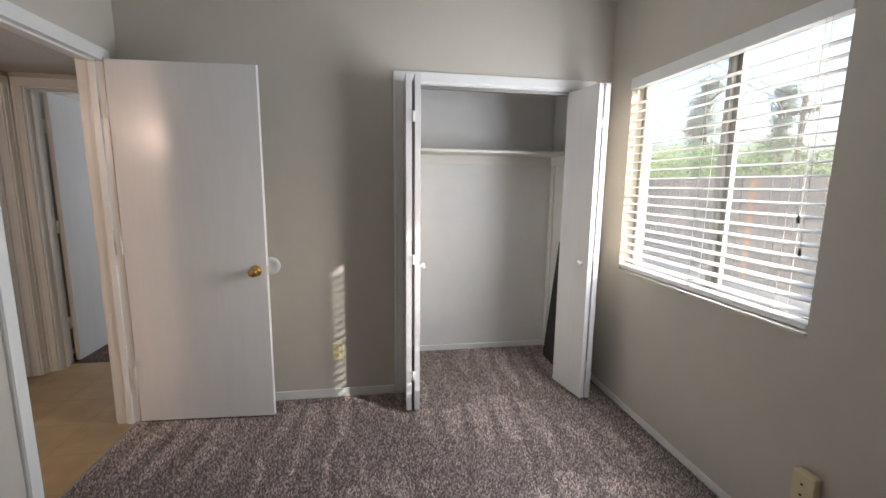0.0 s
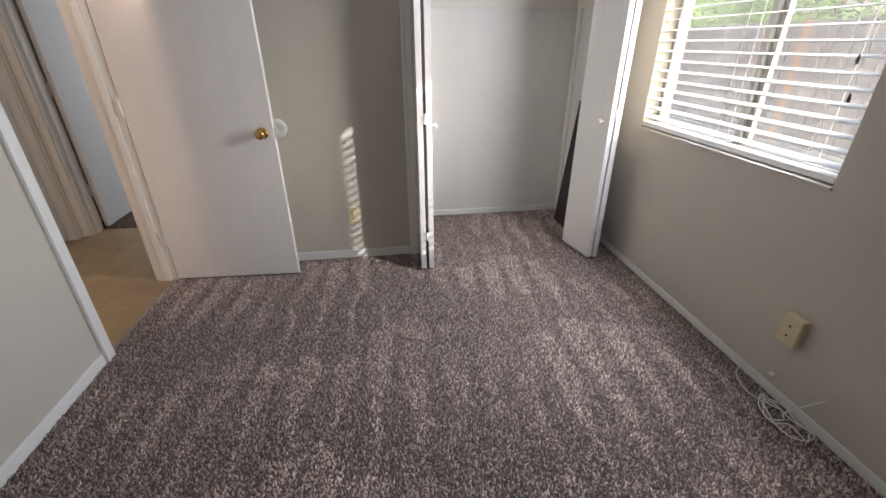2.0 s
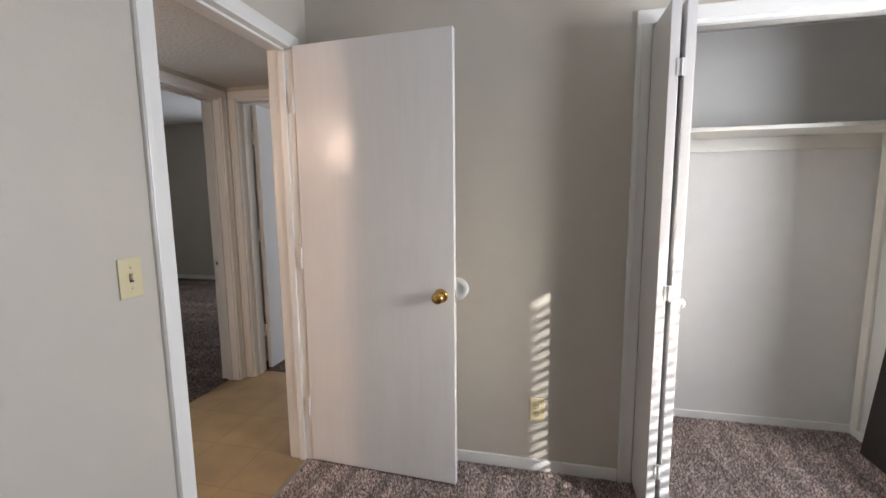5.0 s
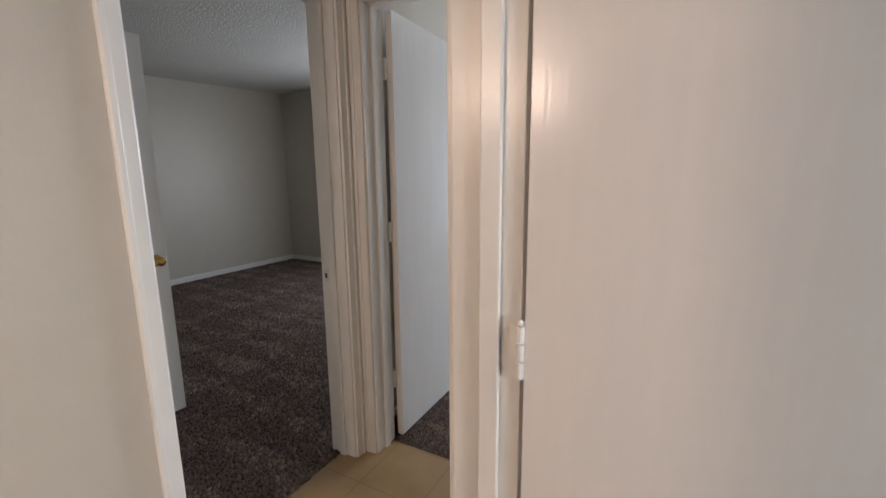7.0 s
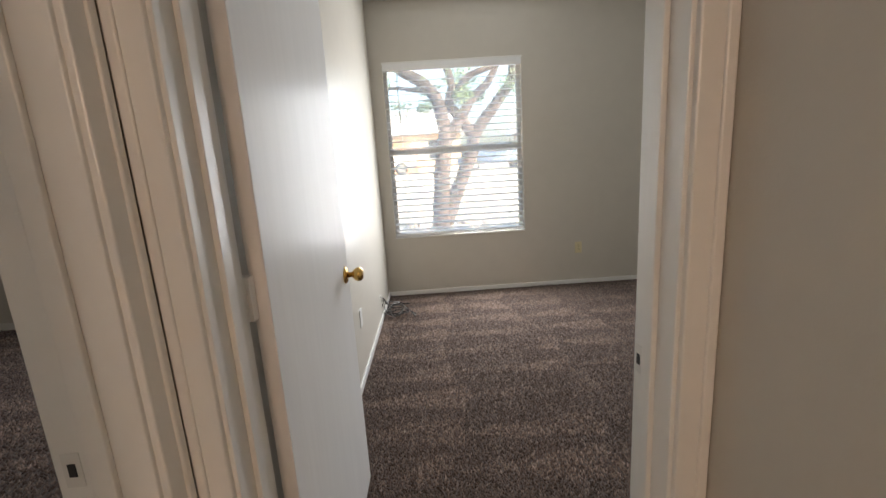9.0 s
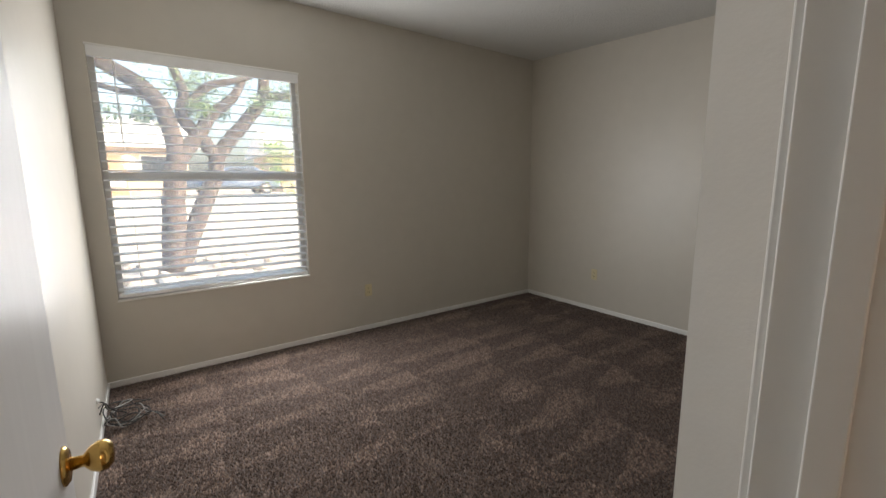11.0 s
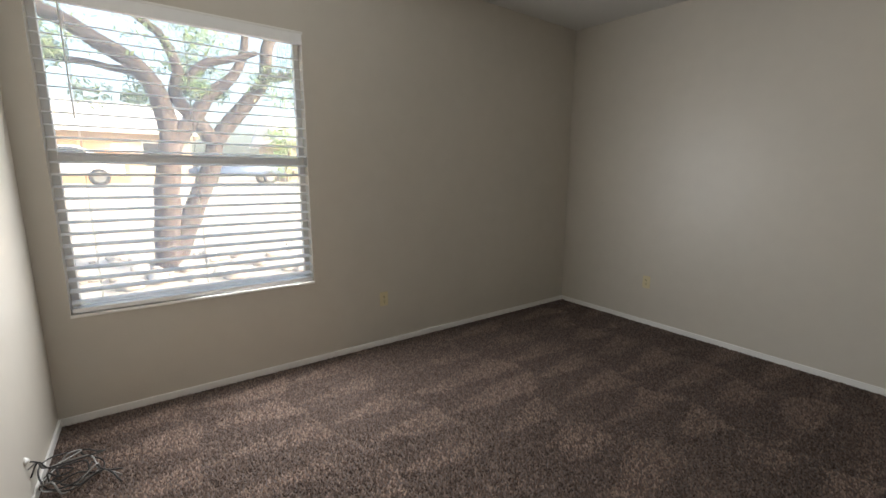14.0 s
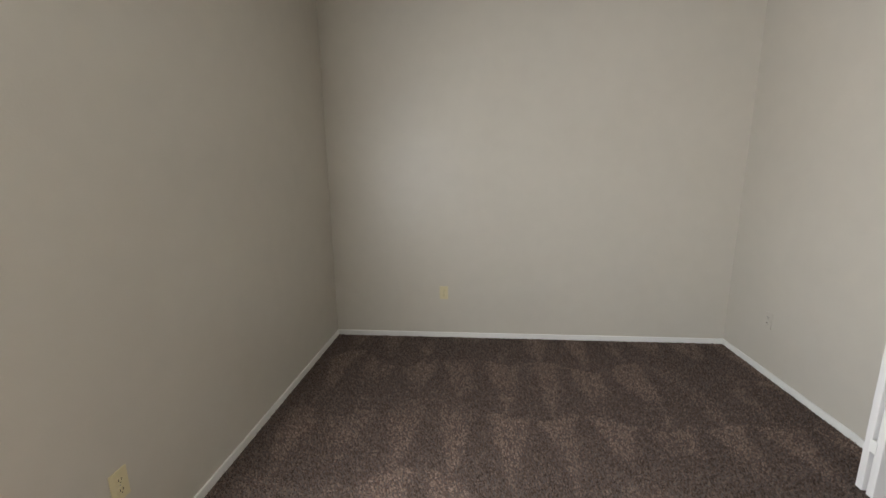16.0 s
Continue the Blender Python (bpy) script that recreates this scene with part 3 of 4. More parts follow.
# ---- closet of the first bedroom ----
def bifold(name, panels, knob_at, label):
    """Two folded panels, each given by its two bottom corners in plan, hinged together."""
    d = thing(name, pose(panels[0][0][0], panels[0][0][1], 0), label, "closet door")
    inv = d.matrix_world.inverted()
    for (x0, y0), (x1, y1) in panels:
        bm = bmesh.new()
        ln = math.hypot(x1 - x0, y1 - y0)
        box(bm, (0, -0.0165, 0.02), (ln, 0.0165, 2.032), 0.002)
        bmesh.ops.transform(bm, matrix=inv @ pose(x0, y0, 0, 0, 0, math.degrees(math.atan2(y1 - y0, x1 - x0))), verts=bm.verts)
        part("panel", bm, DOOR_SATIN, d)
    (xa, ya), (xb, yb) = panels[0][1], panels[1][1]
    for z in (0.25, 0.98, 1.80):
        bm = bmesh.new()
        box(bm, (min(xa, xb) + 0.010, min(ya, yb) - 0.003, z - 0.03), (max(xa, xb) - 0.010, min(ya, yb) + 0.002, z + 0.03))
        lathe(bm, [(0.004, 0), (0.004, 0.06)], 8, Matrix.Translation(((xa + xb) / 2, min(ya, yb) - 0.004, z - 0.03)))
        bmesh.ops.transform(bm, matrix=inv, verts=bm.verts)
        part("hinge", bm, TRIM, d, "small white painted hinge")
    at, turn = knob_at
    bm = lathe(bmesh.new(), [(0.008, 0), (0.007, 0.012), (0.016, 0.02), (0.017, 0.028), (0.010, 0.033), (0.002, 0.034)], 16, Matrix.Translation(at) @ turn)
    bmesh.ops.transform(bm, matrix=inv, verts=bm.verts)
    part("knob", bm, WHITE_PLASTIC, d, "small round white knob", True)
    for (x0, y0), _ in panels:
        part("pivot_pin", lathe(bmesh.new(), [(0.005, 2.03), (0.005, HEAD - 0.013)], 8, inv @ Matrix.Translation((x0 + 0.0, y0 + 0.012, 0))), STEEL, d, "steel pivot pin")
    return d


bifold("bifold_door", [((0.372, 2.885), (0.368, 2.600)), ((0.416, 2.885), (0.419, 2.600))], ((0.437, 2.66, 0.93), pose(0, 0, 0, 0, 90)), "white bifold closet door folded open beside a taupe wall")
bifold("bifold_door", [((1.552, 2.885), (1.560, 2.595)), ((1.462, 2.895), (1.521, 2.598))], ((1.494, 2.652, 0.93), pose(0, 0, 0, 0, -90)), "white bifold closet door folded open near the window wall")
tagged(part("door_track", boxed((CLO[0] + 0.012, 2.90, HEAD - 0.034), (CLO[1] - 0.012, 2.928, HEAD - 0.014)), STEEL), "slim steel bifold track under the closet head", "door track")

shelf = thing("closet_shelf", pose(0.95, 3.573, 1.66), "cream painted closet shelf on wall cleats", "shelf")
part("board", boxed((-0.708, -0.31, 0.0), (0.704, -0.002, 0.02), 0.002), SHELF, shelf)
part("back_cleat", boxed((-0.70, -0.021, -0.075), (0.70, -0.002, -0.0005), 0.002), SHELF, shelf)
part("side_cleat", boxed((0.685, -0.30, -0.075), (0.704, -0.022, -0.0005), 0.002), SHELF, shelf)
part("side_cleat", boxed((-0.708, -0.30, -0.075), (-0.689, -0.022, -0.0005), 0.002), SHELF, shelf)
part("upright", boxed((0.688, -0.075, -1.66 + 0.052), (0.704, -0.022, -0.0755), 0.002), SHELF, shelf)

board = tagged(part("leaning_board", boxed((-0.006, -0.17, 0), (0.006, 0.17, 0.96), 0.002), PLANK), "dark brown board leaning against the closet side wall", "board")
board.matrix_world = pose(1.556, 3.17, 0.012, 0, 5.4, -2)


# ---- windows and blinds ----
def window(name, m, w, h, mull, label, frame_mat, depth=0.10, glass=None):
    """A window set in a wall's opening: local x across, y outward, z up from the sill. mull: ('v' or 'h', place along)."""
    win = thing(name, m, label, "window", kind="structure")
    t = 0.035
    y0, y1 = depth - 0.02, depth + 0.03
    fr = bmesh.new()
    for lo, hi in (((0, y0, 0), (t, y1, h)), ((w - t, y0, 0), (w, y1, h)), ((t, y0, 0), (w - t, y1, t)), ((t, y0, h - t), (w - t, y1, h))):
        box(fr, lo, hi, 0.003)
    part("window_frame", fr, frame_mat, win)
    kind, s = mull
    if kind == "v":
        part("meeting_stile", boxed((s - 0.026, y0 - 0.006, t), (s + 0.004, y0 + 0.018, h - t), 0.003), frame_mat, win)
        part("meeting_stile", boxed((s - 0.002, y0 + 0.019, t), (s + 0.030, y1 - 0.004, h - t), 0.003), frame_mat, win)
        spans = (((t, s - 0.026), (t, h - t)), ((s + 0.030, w - t), (t, h - t)))
    else:
        part("meeting_rail", boxed((t, y0 - 0.006, s - 0.024), (w - t, y0 + 0.018, s + 0.010), 0.003), frame_mat, win)
        part("meeting_rail", boxed((t, y0 + 0.019, s - 0.010), (w - t, y1 - 0.004, s + 0.026), 0.003), frame_mat, win)
        spans = (((t, w - t), (t, s - 0.024)), ((t, w - t), (s + 0.026, h - t)))
    for (a, b), (c, d) in spans:
        g = part("pane", boxed((a - 0.004, y0 + 0.020, c - 0.004), (b + 0.004, y0 + 0.024, d + 0.004)), glass or GLASS, win)
        g.visible_shadow = False
    return win


def blind(name, m, w, h, pitch, label, tilt, wand_x):
    """A horizontal slat blind inside the opening: local x across, y outward, z up from the sill."""
    b = thing(name, m, label, "window blind")
    part("headrail", boxed((0.004, 0.006, h - 0.058), (w - 0.004, 0.062, h - 0.003), 0.003), SLAT, b)
    part("valance", boxed((0.001, -0.010, h - 0.068), (w - 0.001, 0.004, h - 0.001), 0.003), SLAT, b, "white valance board")
    part("bottom_rail", boxed((0.006, 0.004, 0.010), (w - 0.006, 0.064, 0.034), 0.004), SLAT, b)
    bm = bmesh.new()
    rows = []
    for i in range(5):
        u = i / 4 - 0.5
        y, z = 0.060 * u, 0.0035 * (1 - 4 * u * u)
        rows.append([bm.verts.new((x, y, z + dz)) for x in (0.007, w - 0.007) for dz in (0.0, 0.0028)])
    for r, q in zip(rows, rows[1:]):
        for k, j in ((0, 2), (3, 1), (1, 0), (2, 3)):
            bm.faces.new((r[k], r[j], q[j], q[k]))
    for r in (rows[0], rows[-1]):
        bm.faces.new((r[0], r[1], r[3], r[2]))
    me = finish(bm, "slat", SLAT)
    n = int((h - 0.068 - 0.05) / pitch)
    for i in range(n):
        s = new("slat", me)
        s.parent = b
        s.matrix_local = pose(0, 0.034, 0.064 + i * pitch, tilt + random.uniform(-1.2, 1.2), random.uniform(-0.10, 0.10), 0)
    for x in (0.14, w / 2, w - 0.14):
        for y in (0.003, 0.065):
            part("ladder_cord", tube(bmesh.new(), [(x, y, 0.03), (x, y, h - 0.06)], 0.0011, 5), CORD, b)
    part("wand", tube(bmesh.new(), [(wand_x, -0.014, h - 0.07), (wand_x + 0.004, -0.016, h - 0.62)], 0.004, 6), CLEAR_PLASTIC, b, "thin clear tilt wand")
    for k, zz in ((0.0, 0.30), (0.022, 0.42)):
        cx = w - wand_x + k
        part("pull_cord", tube(bmesh.new(), [(cx, -0.013, h - 0.06), (cx + 0.002, -0.014, h - zz - 0.45)], 0.001, 5), CORD, b)
        part("tassel", lathe(bmesh.new(), [(0.002, 0.03), (0.006, 0.012), (0.005, 0.0)][::-1], 10, Matrix.Translation((cx + 0.002, -0.014, h - zz - 0.48))), DARK, b, "small dark cord tassel")
    return b


def opening_lining(name, lo, hi, mat, label):
    return structure(name, boxed(lo, hi, 0.003), mat, label, "window sill")


# window of the first bedroom: local x runs along -y there, outward is +x
MA = pose(AX1, WA[1], WA[2], 0, 0, -90)
window("window_1", MA, WA[1] - WA[0], WA[3] - WA[2], ("v", 0.66), "grey aluminium sliding window in a plaster reveal", ALU)
blind("window_blind", MA, WA[1] - WA[0], WA[3] - WA[2], 0.0510, "white wooden slat blind lowered with open slats", 4, 0.08)
opening_lining("window_sill_1", (AX1 - 0.014, WA[0] - 0.004, WA[2] - 0.012), (AX1 + 0.08, WA[1] + 0.004, WA[2] + 0.004), WALL, "taupe painted window sill")
# window of the second bedroom
MC = pose(WC[0], CY1, WC[2])
window("window_2", MC, WC[1] - WC[0], WC[3] - WC[2], ("h", 0.845), "white single-hung window in a plaster reveal", WHITE_FRAME, glass=DUSTY_GLASS)
blind("window_blind", MC, WC[1] - WC[0], WC[3] - WC[2], 0.0625, "white slat blind lowered with open slats, before a tree", 10, 0.13)
opening_lining("window_sill_2", (WC[0] - 0.004, CY1 - 0.012, WC[2] - 0.012), (WC[1] + 0.004, CY1 + 0.08, WC[2] + 0.004), TRIM, "white painted window sill")
structure("window_head_trim", boxed((WC[0] - 0.006, CY1 - 0.012, WC[3] - 0.003), (WC[1] + 0.006, CY1 + 0.004, WC[3] + 0.012), 0.003), TRIM, "thin white strip over the window", "trim")
MB = pose(WB[0], BY1, WB[2])
window("window_3", MB, WB[1] - WB[0], WB[3] - WB[2], ("h", 0.82), "white single-hung window of the dim bedroom", WHITE_FRAME)


# ---- fittings ----
def plate(name, m, label, category, toggles=0, sockets=0, mat=None, group="wall plates"):
    """A wall plate: local x across, z up, -y out of the wall."""
    mat = mat or IVORY
    p = thing(name, m, label, category, group)
    part("cover", boxed((-0.035, -0.006, -0.0575), (0.035, 0, 0.0575), 0.0025), mat, p)
    for k in range(toggles):
        part("toggle", boxed((-0.005, -0.017, -0.004), (0.005, -0.005, 0.014), 0.002), mat, p)
        part("toggle_slot", boxed((-0.006, -0.0067, -0.012), (0.006, -0.0055, 0.012)), DARK, p, "dark slot round the toggle")
    for k in range(sockets):
        z = 0.020 - 0.040 * k
        s = part("socket", lathe(bmesh.new(), [(0.0165, 0), (0.0165, 0.002), (0.015, 0.003)], 18, pose(0, -0.0055, z, 90)), mat, p, "ivory socket face")
        for x in (-0.006, 0.006):
            part("slot", boxed((x - 0.0011, -0.0092, z - 0.002), (x + 0.0011, -0.008, z + 0.007)), DARK, s, "dark slot")
        part("ground_hole", lathe(bmesh.new(), [(0.0024, 0), (0.0024, 0.001)], 10, pose(0, -0.0083, z - 0.009, 90)), DARK, s, "dark ground hole")
    for z in ((0.030, -0.030) if toggles else (0.0,)):
        part("screw", lathe(bmesh.new(), [(0.003, 0), (0.0025, 0.0012)], 10, pose(0, -0.0058, z, 90)), STEEL, p, "small plate screw")
    return p


plate("wall_outlet", pose(-0.081, AY1, 0.319), "ivory duplex outlet on the taupe wall behind the door", "wall outlet", sockets=2)
# surface telephone box under the window
box2 = thing("surface_outlet_box", pose(AX1, 1.325, 0.335, 0, 0, -90), "yellowed ivory surface outlet box with two sockets", "wall outlet")
part("cover", boxed((-0.040, -0.038, -0.062), (0.040, -0.004, 0.062), 0.004), IVORY, box2)
part("back_plate", boxed((-0.036, -0.004, -0.058), (0.036, 0, 0.058)), IVORY, box2)
for sz in (0.020, -0.022):
    sk = part("socket", lathe(bmesh.new(), [(0.010, 0), (0.010, 0.0018), (0.006, 0.002)], 16, pose(0, -0.0375, sz, 90)), IVORY, box2)
    part("socket_hole", lathe(bmesh.new(), [(0.0048, 0), (0.0048, 0.001)], 12, pose(0, -0.0393, sz, 90)), DARK, sk, "dark socket hole")
plate("light_switch", pose(AX0, 1.85, 1.131, 0, 0, 90), "ivory toggle light switch on the taupe wall by the doorway", "light switch", toggles=1)
plate("light_switch", pose(HX1, 2.985, 1.126, 0, 0, -90), "ivory toggle light switch on the hall wall", "light switch", toggles=1)
plate("wall_outlet", pose(-0.307, CY1, 0.389), "ivory duplex outlet below and beside the window", "wall outlet", sockets=2)
plate("wall_outlet", pose(CX1, 6.13, 0.402, 0, 0, -90), "ivory duplex outlet on the end wall", "wall outlet", sockets=2)
plate("wall_outlet", pose(1.444, CY0, 0.39, 0, 0, 180), "duplex outlet painted over in the wall colour", "wall outlet", sockets=2, mat=WALL)
plate("wall_plate", pose(CX0, 5.42, 0.39, 0, 0, 90), "white blank wall plate above the baseboard", "wall plate", mat=WHITE_PLASTIC)

stopper = thing("door_bumper", pose(-0.472, AY1, 0.905), "round pale plastic door bumper stuck on the wall", "door stop")
part("disc", lathe(bmesh.new(), [(0.056, 0), (0.056, 0.004), (0.046, 0.010), (0.030, 0.012), (0.020, 0.006)], 28, pose(0, 0, 0, 90)), CLEAR_PLASTIC, stopper, smooth=True)

# coiled white cable by the window wall
cab = thing("coiled_cable", pose(1.562, 1.168, 0.012), "loosely coiled white coaxial cable from the wall", "cable")
part("wall_grommet", lathe(bmesh.new(), [(0.014, 0), (0.014, 0.006), (0.006, 0.014)], 14, Matrix.Translation((0.18, 0.17, 0.075)) @ pose(0, 0, 0, 0, -90)), WHITE_PLASTIC, cab)
rc = random.Random(4)
loop = [(0.172, 0.17, 0.075), (0.10, 0.22, 0.10), (0.055, 0.22, 0.06), (0.06, 0.14, 0.02)]
for k in range(26):
    a = 0.6 + k * 0.62
    loop.append((0.085 + 0.04 * math.cos(a) + rc.uniform(-0.018, 0.018), 0.0 + 0.105 * math.sin(a) + rc.uniform(-0.02, 0.02), 0.010 + 0.035 * rc.random()))
loop += [(0.08, 0.0, 0.05), (0.13, -0.02, 0.10), (0.165, -0.05, 0.15)]
part("cable_loop", tube(bmesh.new(), smooth_path(loop, 5), 0.0026, 6), CORD, cab, smooth=True)

# dark and white cables in the second bedroom's corner
cab2 = thing("cable_bundle", pose(-2.20, 6.50, 0.012), "tangle of black and grey cables on the carpet", "cable")
for j, mat_c in enumerate((BLACK_CABLE, ALU, BLACK_CABLE)):
    rr = random.Random(20 + j)
    pts = [(-0.098, -0.10 + 0.02 * j, 0.20 - 0.05 * j), (-0.07, -0.06, 0.16), (-0.05, -0.02, 0.10)]
    for k in range(16):
        a = k * 0.75 + j
        pts.append((0.02 + 0.085 * math.cos(a) + rr.uniform(-0.03, 0.03), 0.0 + 0.10 * math.sin(a) + rr.uniform(-0.03, 0.03), 0.012 + 0.10 * rr.random() * (1 - k / 18)))
    pts += [(0.14, -0.10, 0.06), (0.20, -0.16 + 0.05 * j, 0.012)]
    part("cable_loop", tube(bmesh.new(), smooth_path(pts, 5), 0.0035, 6), mat_c, cab2, "grey cable" if j == 1 else "black cable", True)
part("wall_grommet", lathe(bmesh.new(), [(0.016, 0), (0.016, 0.006), (0.006, 0.016)], 14, Matrix.Translation((-0.10, -0.10, 0.20)) @ pose(0, 0, 0, 0, 90)), WHITE_PLASTIC, cab2)

# hall wall lamp
lamp = thing("wall_sconce", pose(HX0, 0.68, 1.86), "small brass wall lamp with a warm glowing bulb", "wall lamp")
part("backplate", lathe(bmesh.new(), [(0.055, 0), (0.055, 0.010), (0.030, 0.022), (0.012, 0.026)], 24, pose(0, 0, 0, 0, 90)), BRASS, lamp, smooth=True)
part("arm", tube(bmesh.new(), [(0.02, 0, 0), (0.07, 0, -0.03), (0.10, 0, -0.02)], 0.007, 8), BRASS, lamp, smooth=True)
part("bulb", lathe(bmesh.new(), [(0.012, -0.02), (0.016, 0.0), (0.030, 0.028), (0.032, 0.040), (0.018, 0.060), (0.004, 0.066)], 20, Matrix.Translation((0.10, 0, 0))), LAMP_GLASS, lamp, "frosted glowing bulb", True)

# folded closet door of the second bedroom
bifold("bifold_door", [((0.316, 3.835), (0.323, 4.115)), ((0.270, 3.835), (0.270, 4.115))], ((0.253, 4.03, 0.93), pose(0, 0, 0, 0, -90)), "white bifold closet door folded open into the bedroom")

# ---- outdoors ----
def land(x, y):
    """Height of the land: level round the house, with a bank up to the street."""
    def ease(v):
        v = min(max(v, 0.0), 1.0)
        return v * v * (3 - 2 * v)
    return -0.151 + RISE * ease((y - 13.6) / 4.6) * (1 - ease((x - 4.2 - 6 * max(0.0, y - 19.5)) / 1.8))


RISE = 1.05
gx = [-400, -120, -60] + list(range(-30, 0, 3)) + [k * 0.6 for k in range(0, 34)] + [24, 30, 40, 60, 120, 400]
gy = [-400, -100, -30, -5, 5, 10, 13] + [13.6 + 0.4 * k for k in range(0, 36)] + [30, 36, 45, 60, 120, 400]
bm = bmesh.new()
grid = [[bm.verts.new((x, y, land(x, y))) for x in gx] for y in gy]
for ra, rb in zip(grid, grid[1:]):
    for k in range(len(gx) - 1):
        bm.faces.new((ra[k], ra[k + 1], rb[k + 1], rb[k]))
structure("ground", bm, EARTH, "dry pale gravel ground rising to the street", "ground")
structure("driveway", boxed((-9, 18.3, RISE - 0.2), (3.5, 20.5, RISE - 0.11)), CONCRETE, "pale concrete drive in sunlight", "driveway")
structure("road", boxed((-60, 21, RISE - 0.2), (12, 27, RISE - 0.125)), ASPHALT, "grey asphalt road", "road")
structure("kerb", boxed((-60, 20.6, RISE - 0.2), (10, 20.95, RISE - 0.03), 0.02), CONCRETE, "pale concrete kerb", "kerb")

fence = thing("fence", pose(6.6, 0, -0.15), "weathered dark board fence", "fence", kind="structure")
picket = finish(boxed((-0.011, -0.068, 0), (0.011, 0.068, 1.78), 0.003), "fence_board", FENCE)
picket_warm = finish(boxed((-0.011, -0.068, 0), (0.011, 0.068, 1.78), 0.003), "fence_board_warm", FENCE_WARM)
for i in range(130):
    f = new("fence_board", picket_warm if random.random() < 0.16 else picket)
    f.parent = fence
    f.matrix_local = pose(random.uniform(-0.004, 0.004), 1.5 + i * 0.142, random.uniform(-0.02, 0.02), random.uniform(-0.4, 0.4), 0, 0)
for z in (0.4, 1.35):
    part("rail", boxed((0.013, 1.4, z), (0.055, 20.0, z + 0.09)), FENCE, fence)
for i in range(8):
    part("post", boxed((0.056, 1.5 + i * 2.5, 0), (0.15, 1.59 + i * 2.5, 1.75)), FENCE, fence)


def foliage(bm, centres, count, size, seed, flat=0.7):
    """Many small leaves scattered in overlapping clumps."""
    r = random.Random(seed)
    for _ in range(count):
        c, rad = r.choice(centres)
        d = Vector((r.gauss(0, 1), r.gauss(0, 1), r.gauss(0, 1) * flat))
        d = d.normalized() * rad * (r.random() ** 0.45)
        p = Vector(c) + d
        u = Vector((r.gauss(0, 1), r.gauss(0, 1), r.gauss(0, 1))).normalized()
        v = u.orthogonal().normalized()
        s = size * r.uniform(0.6, 1.5)
        bm.faces.new([bm.verts.new(p + q) for q in (-u * s, v * s * 0.35, u * s, -v * s * 0.35)])
    return bm


def tree(name, at, limbs, clumps, count, leaf_size, leaf_mat, label, seed):
    t = thing(name, pose(*at), label, "tree")
    bm = bmesh.new()
    for pts, r0, r1 in limbs:
        path = smooth_path(pts, 5)
        k = len(path) - 1
        tube(bm, [p + Vector(noise.noise_vector(p * 2.3)) * 0.04 for p in path], [r0 + (r1 - r0) * i / k for i in range(k + 1)], 10)
    part("trunk", bm, BARK, t, smooth=True)
    bm = foliage(bmesh.new(), clumps, count, leaf_size, seed)
    me = bpy.data.meshes.new("crown")
    bm.to_mesh(me)
    bm.free()
    me.materials.append(leaf_mat)
    c = new("crown", me)
    c.parent = t
    return t


TY = 12.3
limbs = [
    ([(0, 0, -0.1), (0.08, 0.02, 0.8), (0.15, 0.0, 1.6), (0.20, 0, 2.05), (0.06, 0.05, 2.8), (-0.45, 0.1, 3.28), (-0.95, 0.1, 3.58), (-1.7, 0.2, 3.9)], 0.21, 0.09),
    ([(0.10, 0.05, 0.0), (0.40, 0.05, 0.75), (0.74, 0.05, 1.5), (0.86, 0.05, 1.95), (1.30, 0.0, 2.55), (1.70, 0, 3.05), (1.85, 0, 3.7), (2.3, 0.1, 4.4)], 0.17, 0.09),
    ([(0.18, 0.02, 1.85), (0.50, 0.0, 2.25), (0.84, -0.02, 2.72), (1.25, 0, 3.1), (1.5, 0.1, 3.9)], 0.15, 0.06),
    ([(0.88, 0.04, 1.90), (0.62, 0.05, 2.30), (0.36, 0.05, 2.68), (0.42, 0.05, 3.1), (0.20, 0.1, 3.6), (-0.4, 0.2, 4.0)], 0.14, 0.05),
    ([(0.42, 0.05, 2.75), (0.72, 0.0, 3.15), (1.1, 0.0, 3.30), (1.6, -0.1, 3.45)], 0.10, 0.04),
    ([(1.72, 0, 3.1), (2.3, -0.1, 3.2), (2.8, -0.1, 3.6)], 0.09, 0.04),
    ([(0.0, 0.05, 2.9), (-0.6, 0.5, 3.1), (-1.4, 0.9, 3.2)], 0.07, 0.03),
]
rt = random.Random(9)
clumps = [((rt.uniform(-2.6, 3.2), rt.uniform(-1.6, 1.8), rt.uniform(3.3, 5.2)), rt.uniform(0.25, 0.55)) for _ in range(46)]
clumps += [((rt.uniform(-2.4, 2.6), rt.uniform(-0.4, 1.4), rt.uniform(2.75, 3.5)), rt.uniform(0.18, 0.34)) for _ in range(16)]
clumps += [((-1.6, 0.3, 3.0), 0.35), ((-1.2, 0.2, 3.2), 0.35), ((2.4, 0.1, 2.9), 0.3), ((0.9, 0.8, 3.2), 0.35), ((-2.1, 0.4, 3.3), 0.4)]
tree("tree", (-1.60, TY, -0.05), limbs, clumps, 12000, 0.045, LEAF, "spreading multi-stemmed tree with grey bark and feathery leaves", 31)

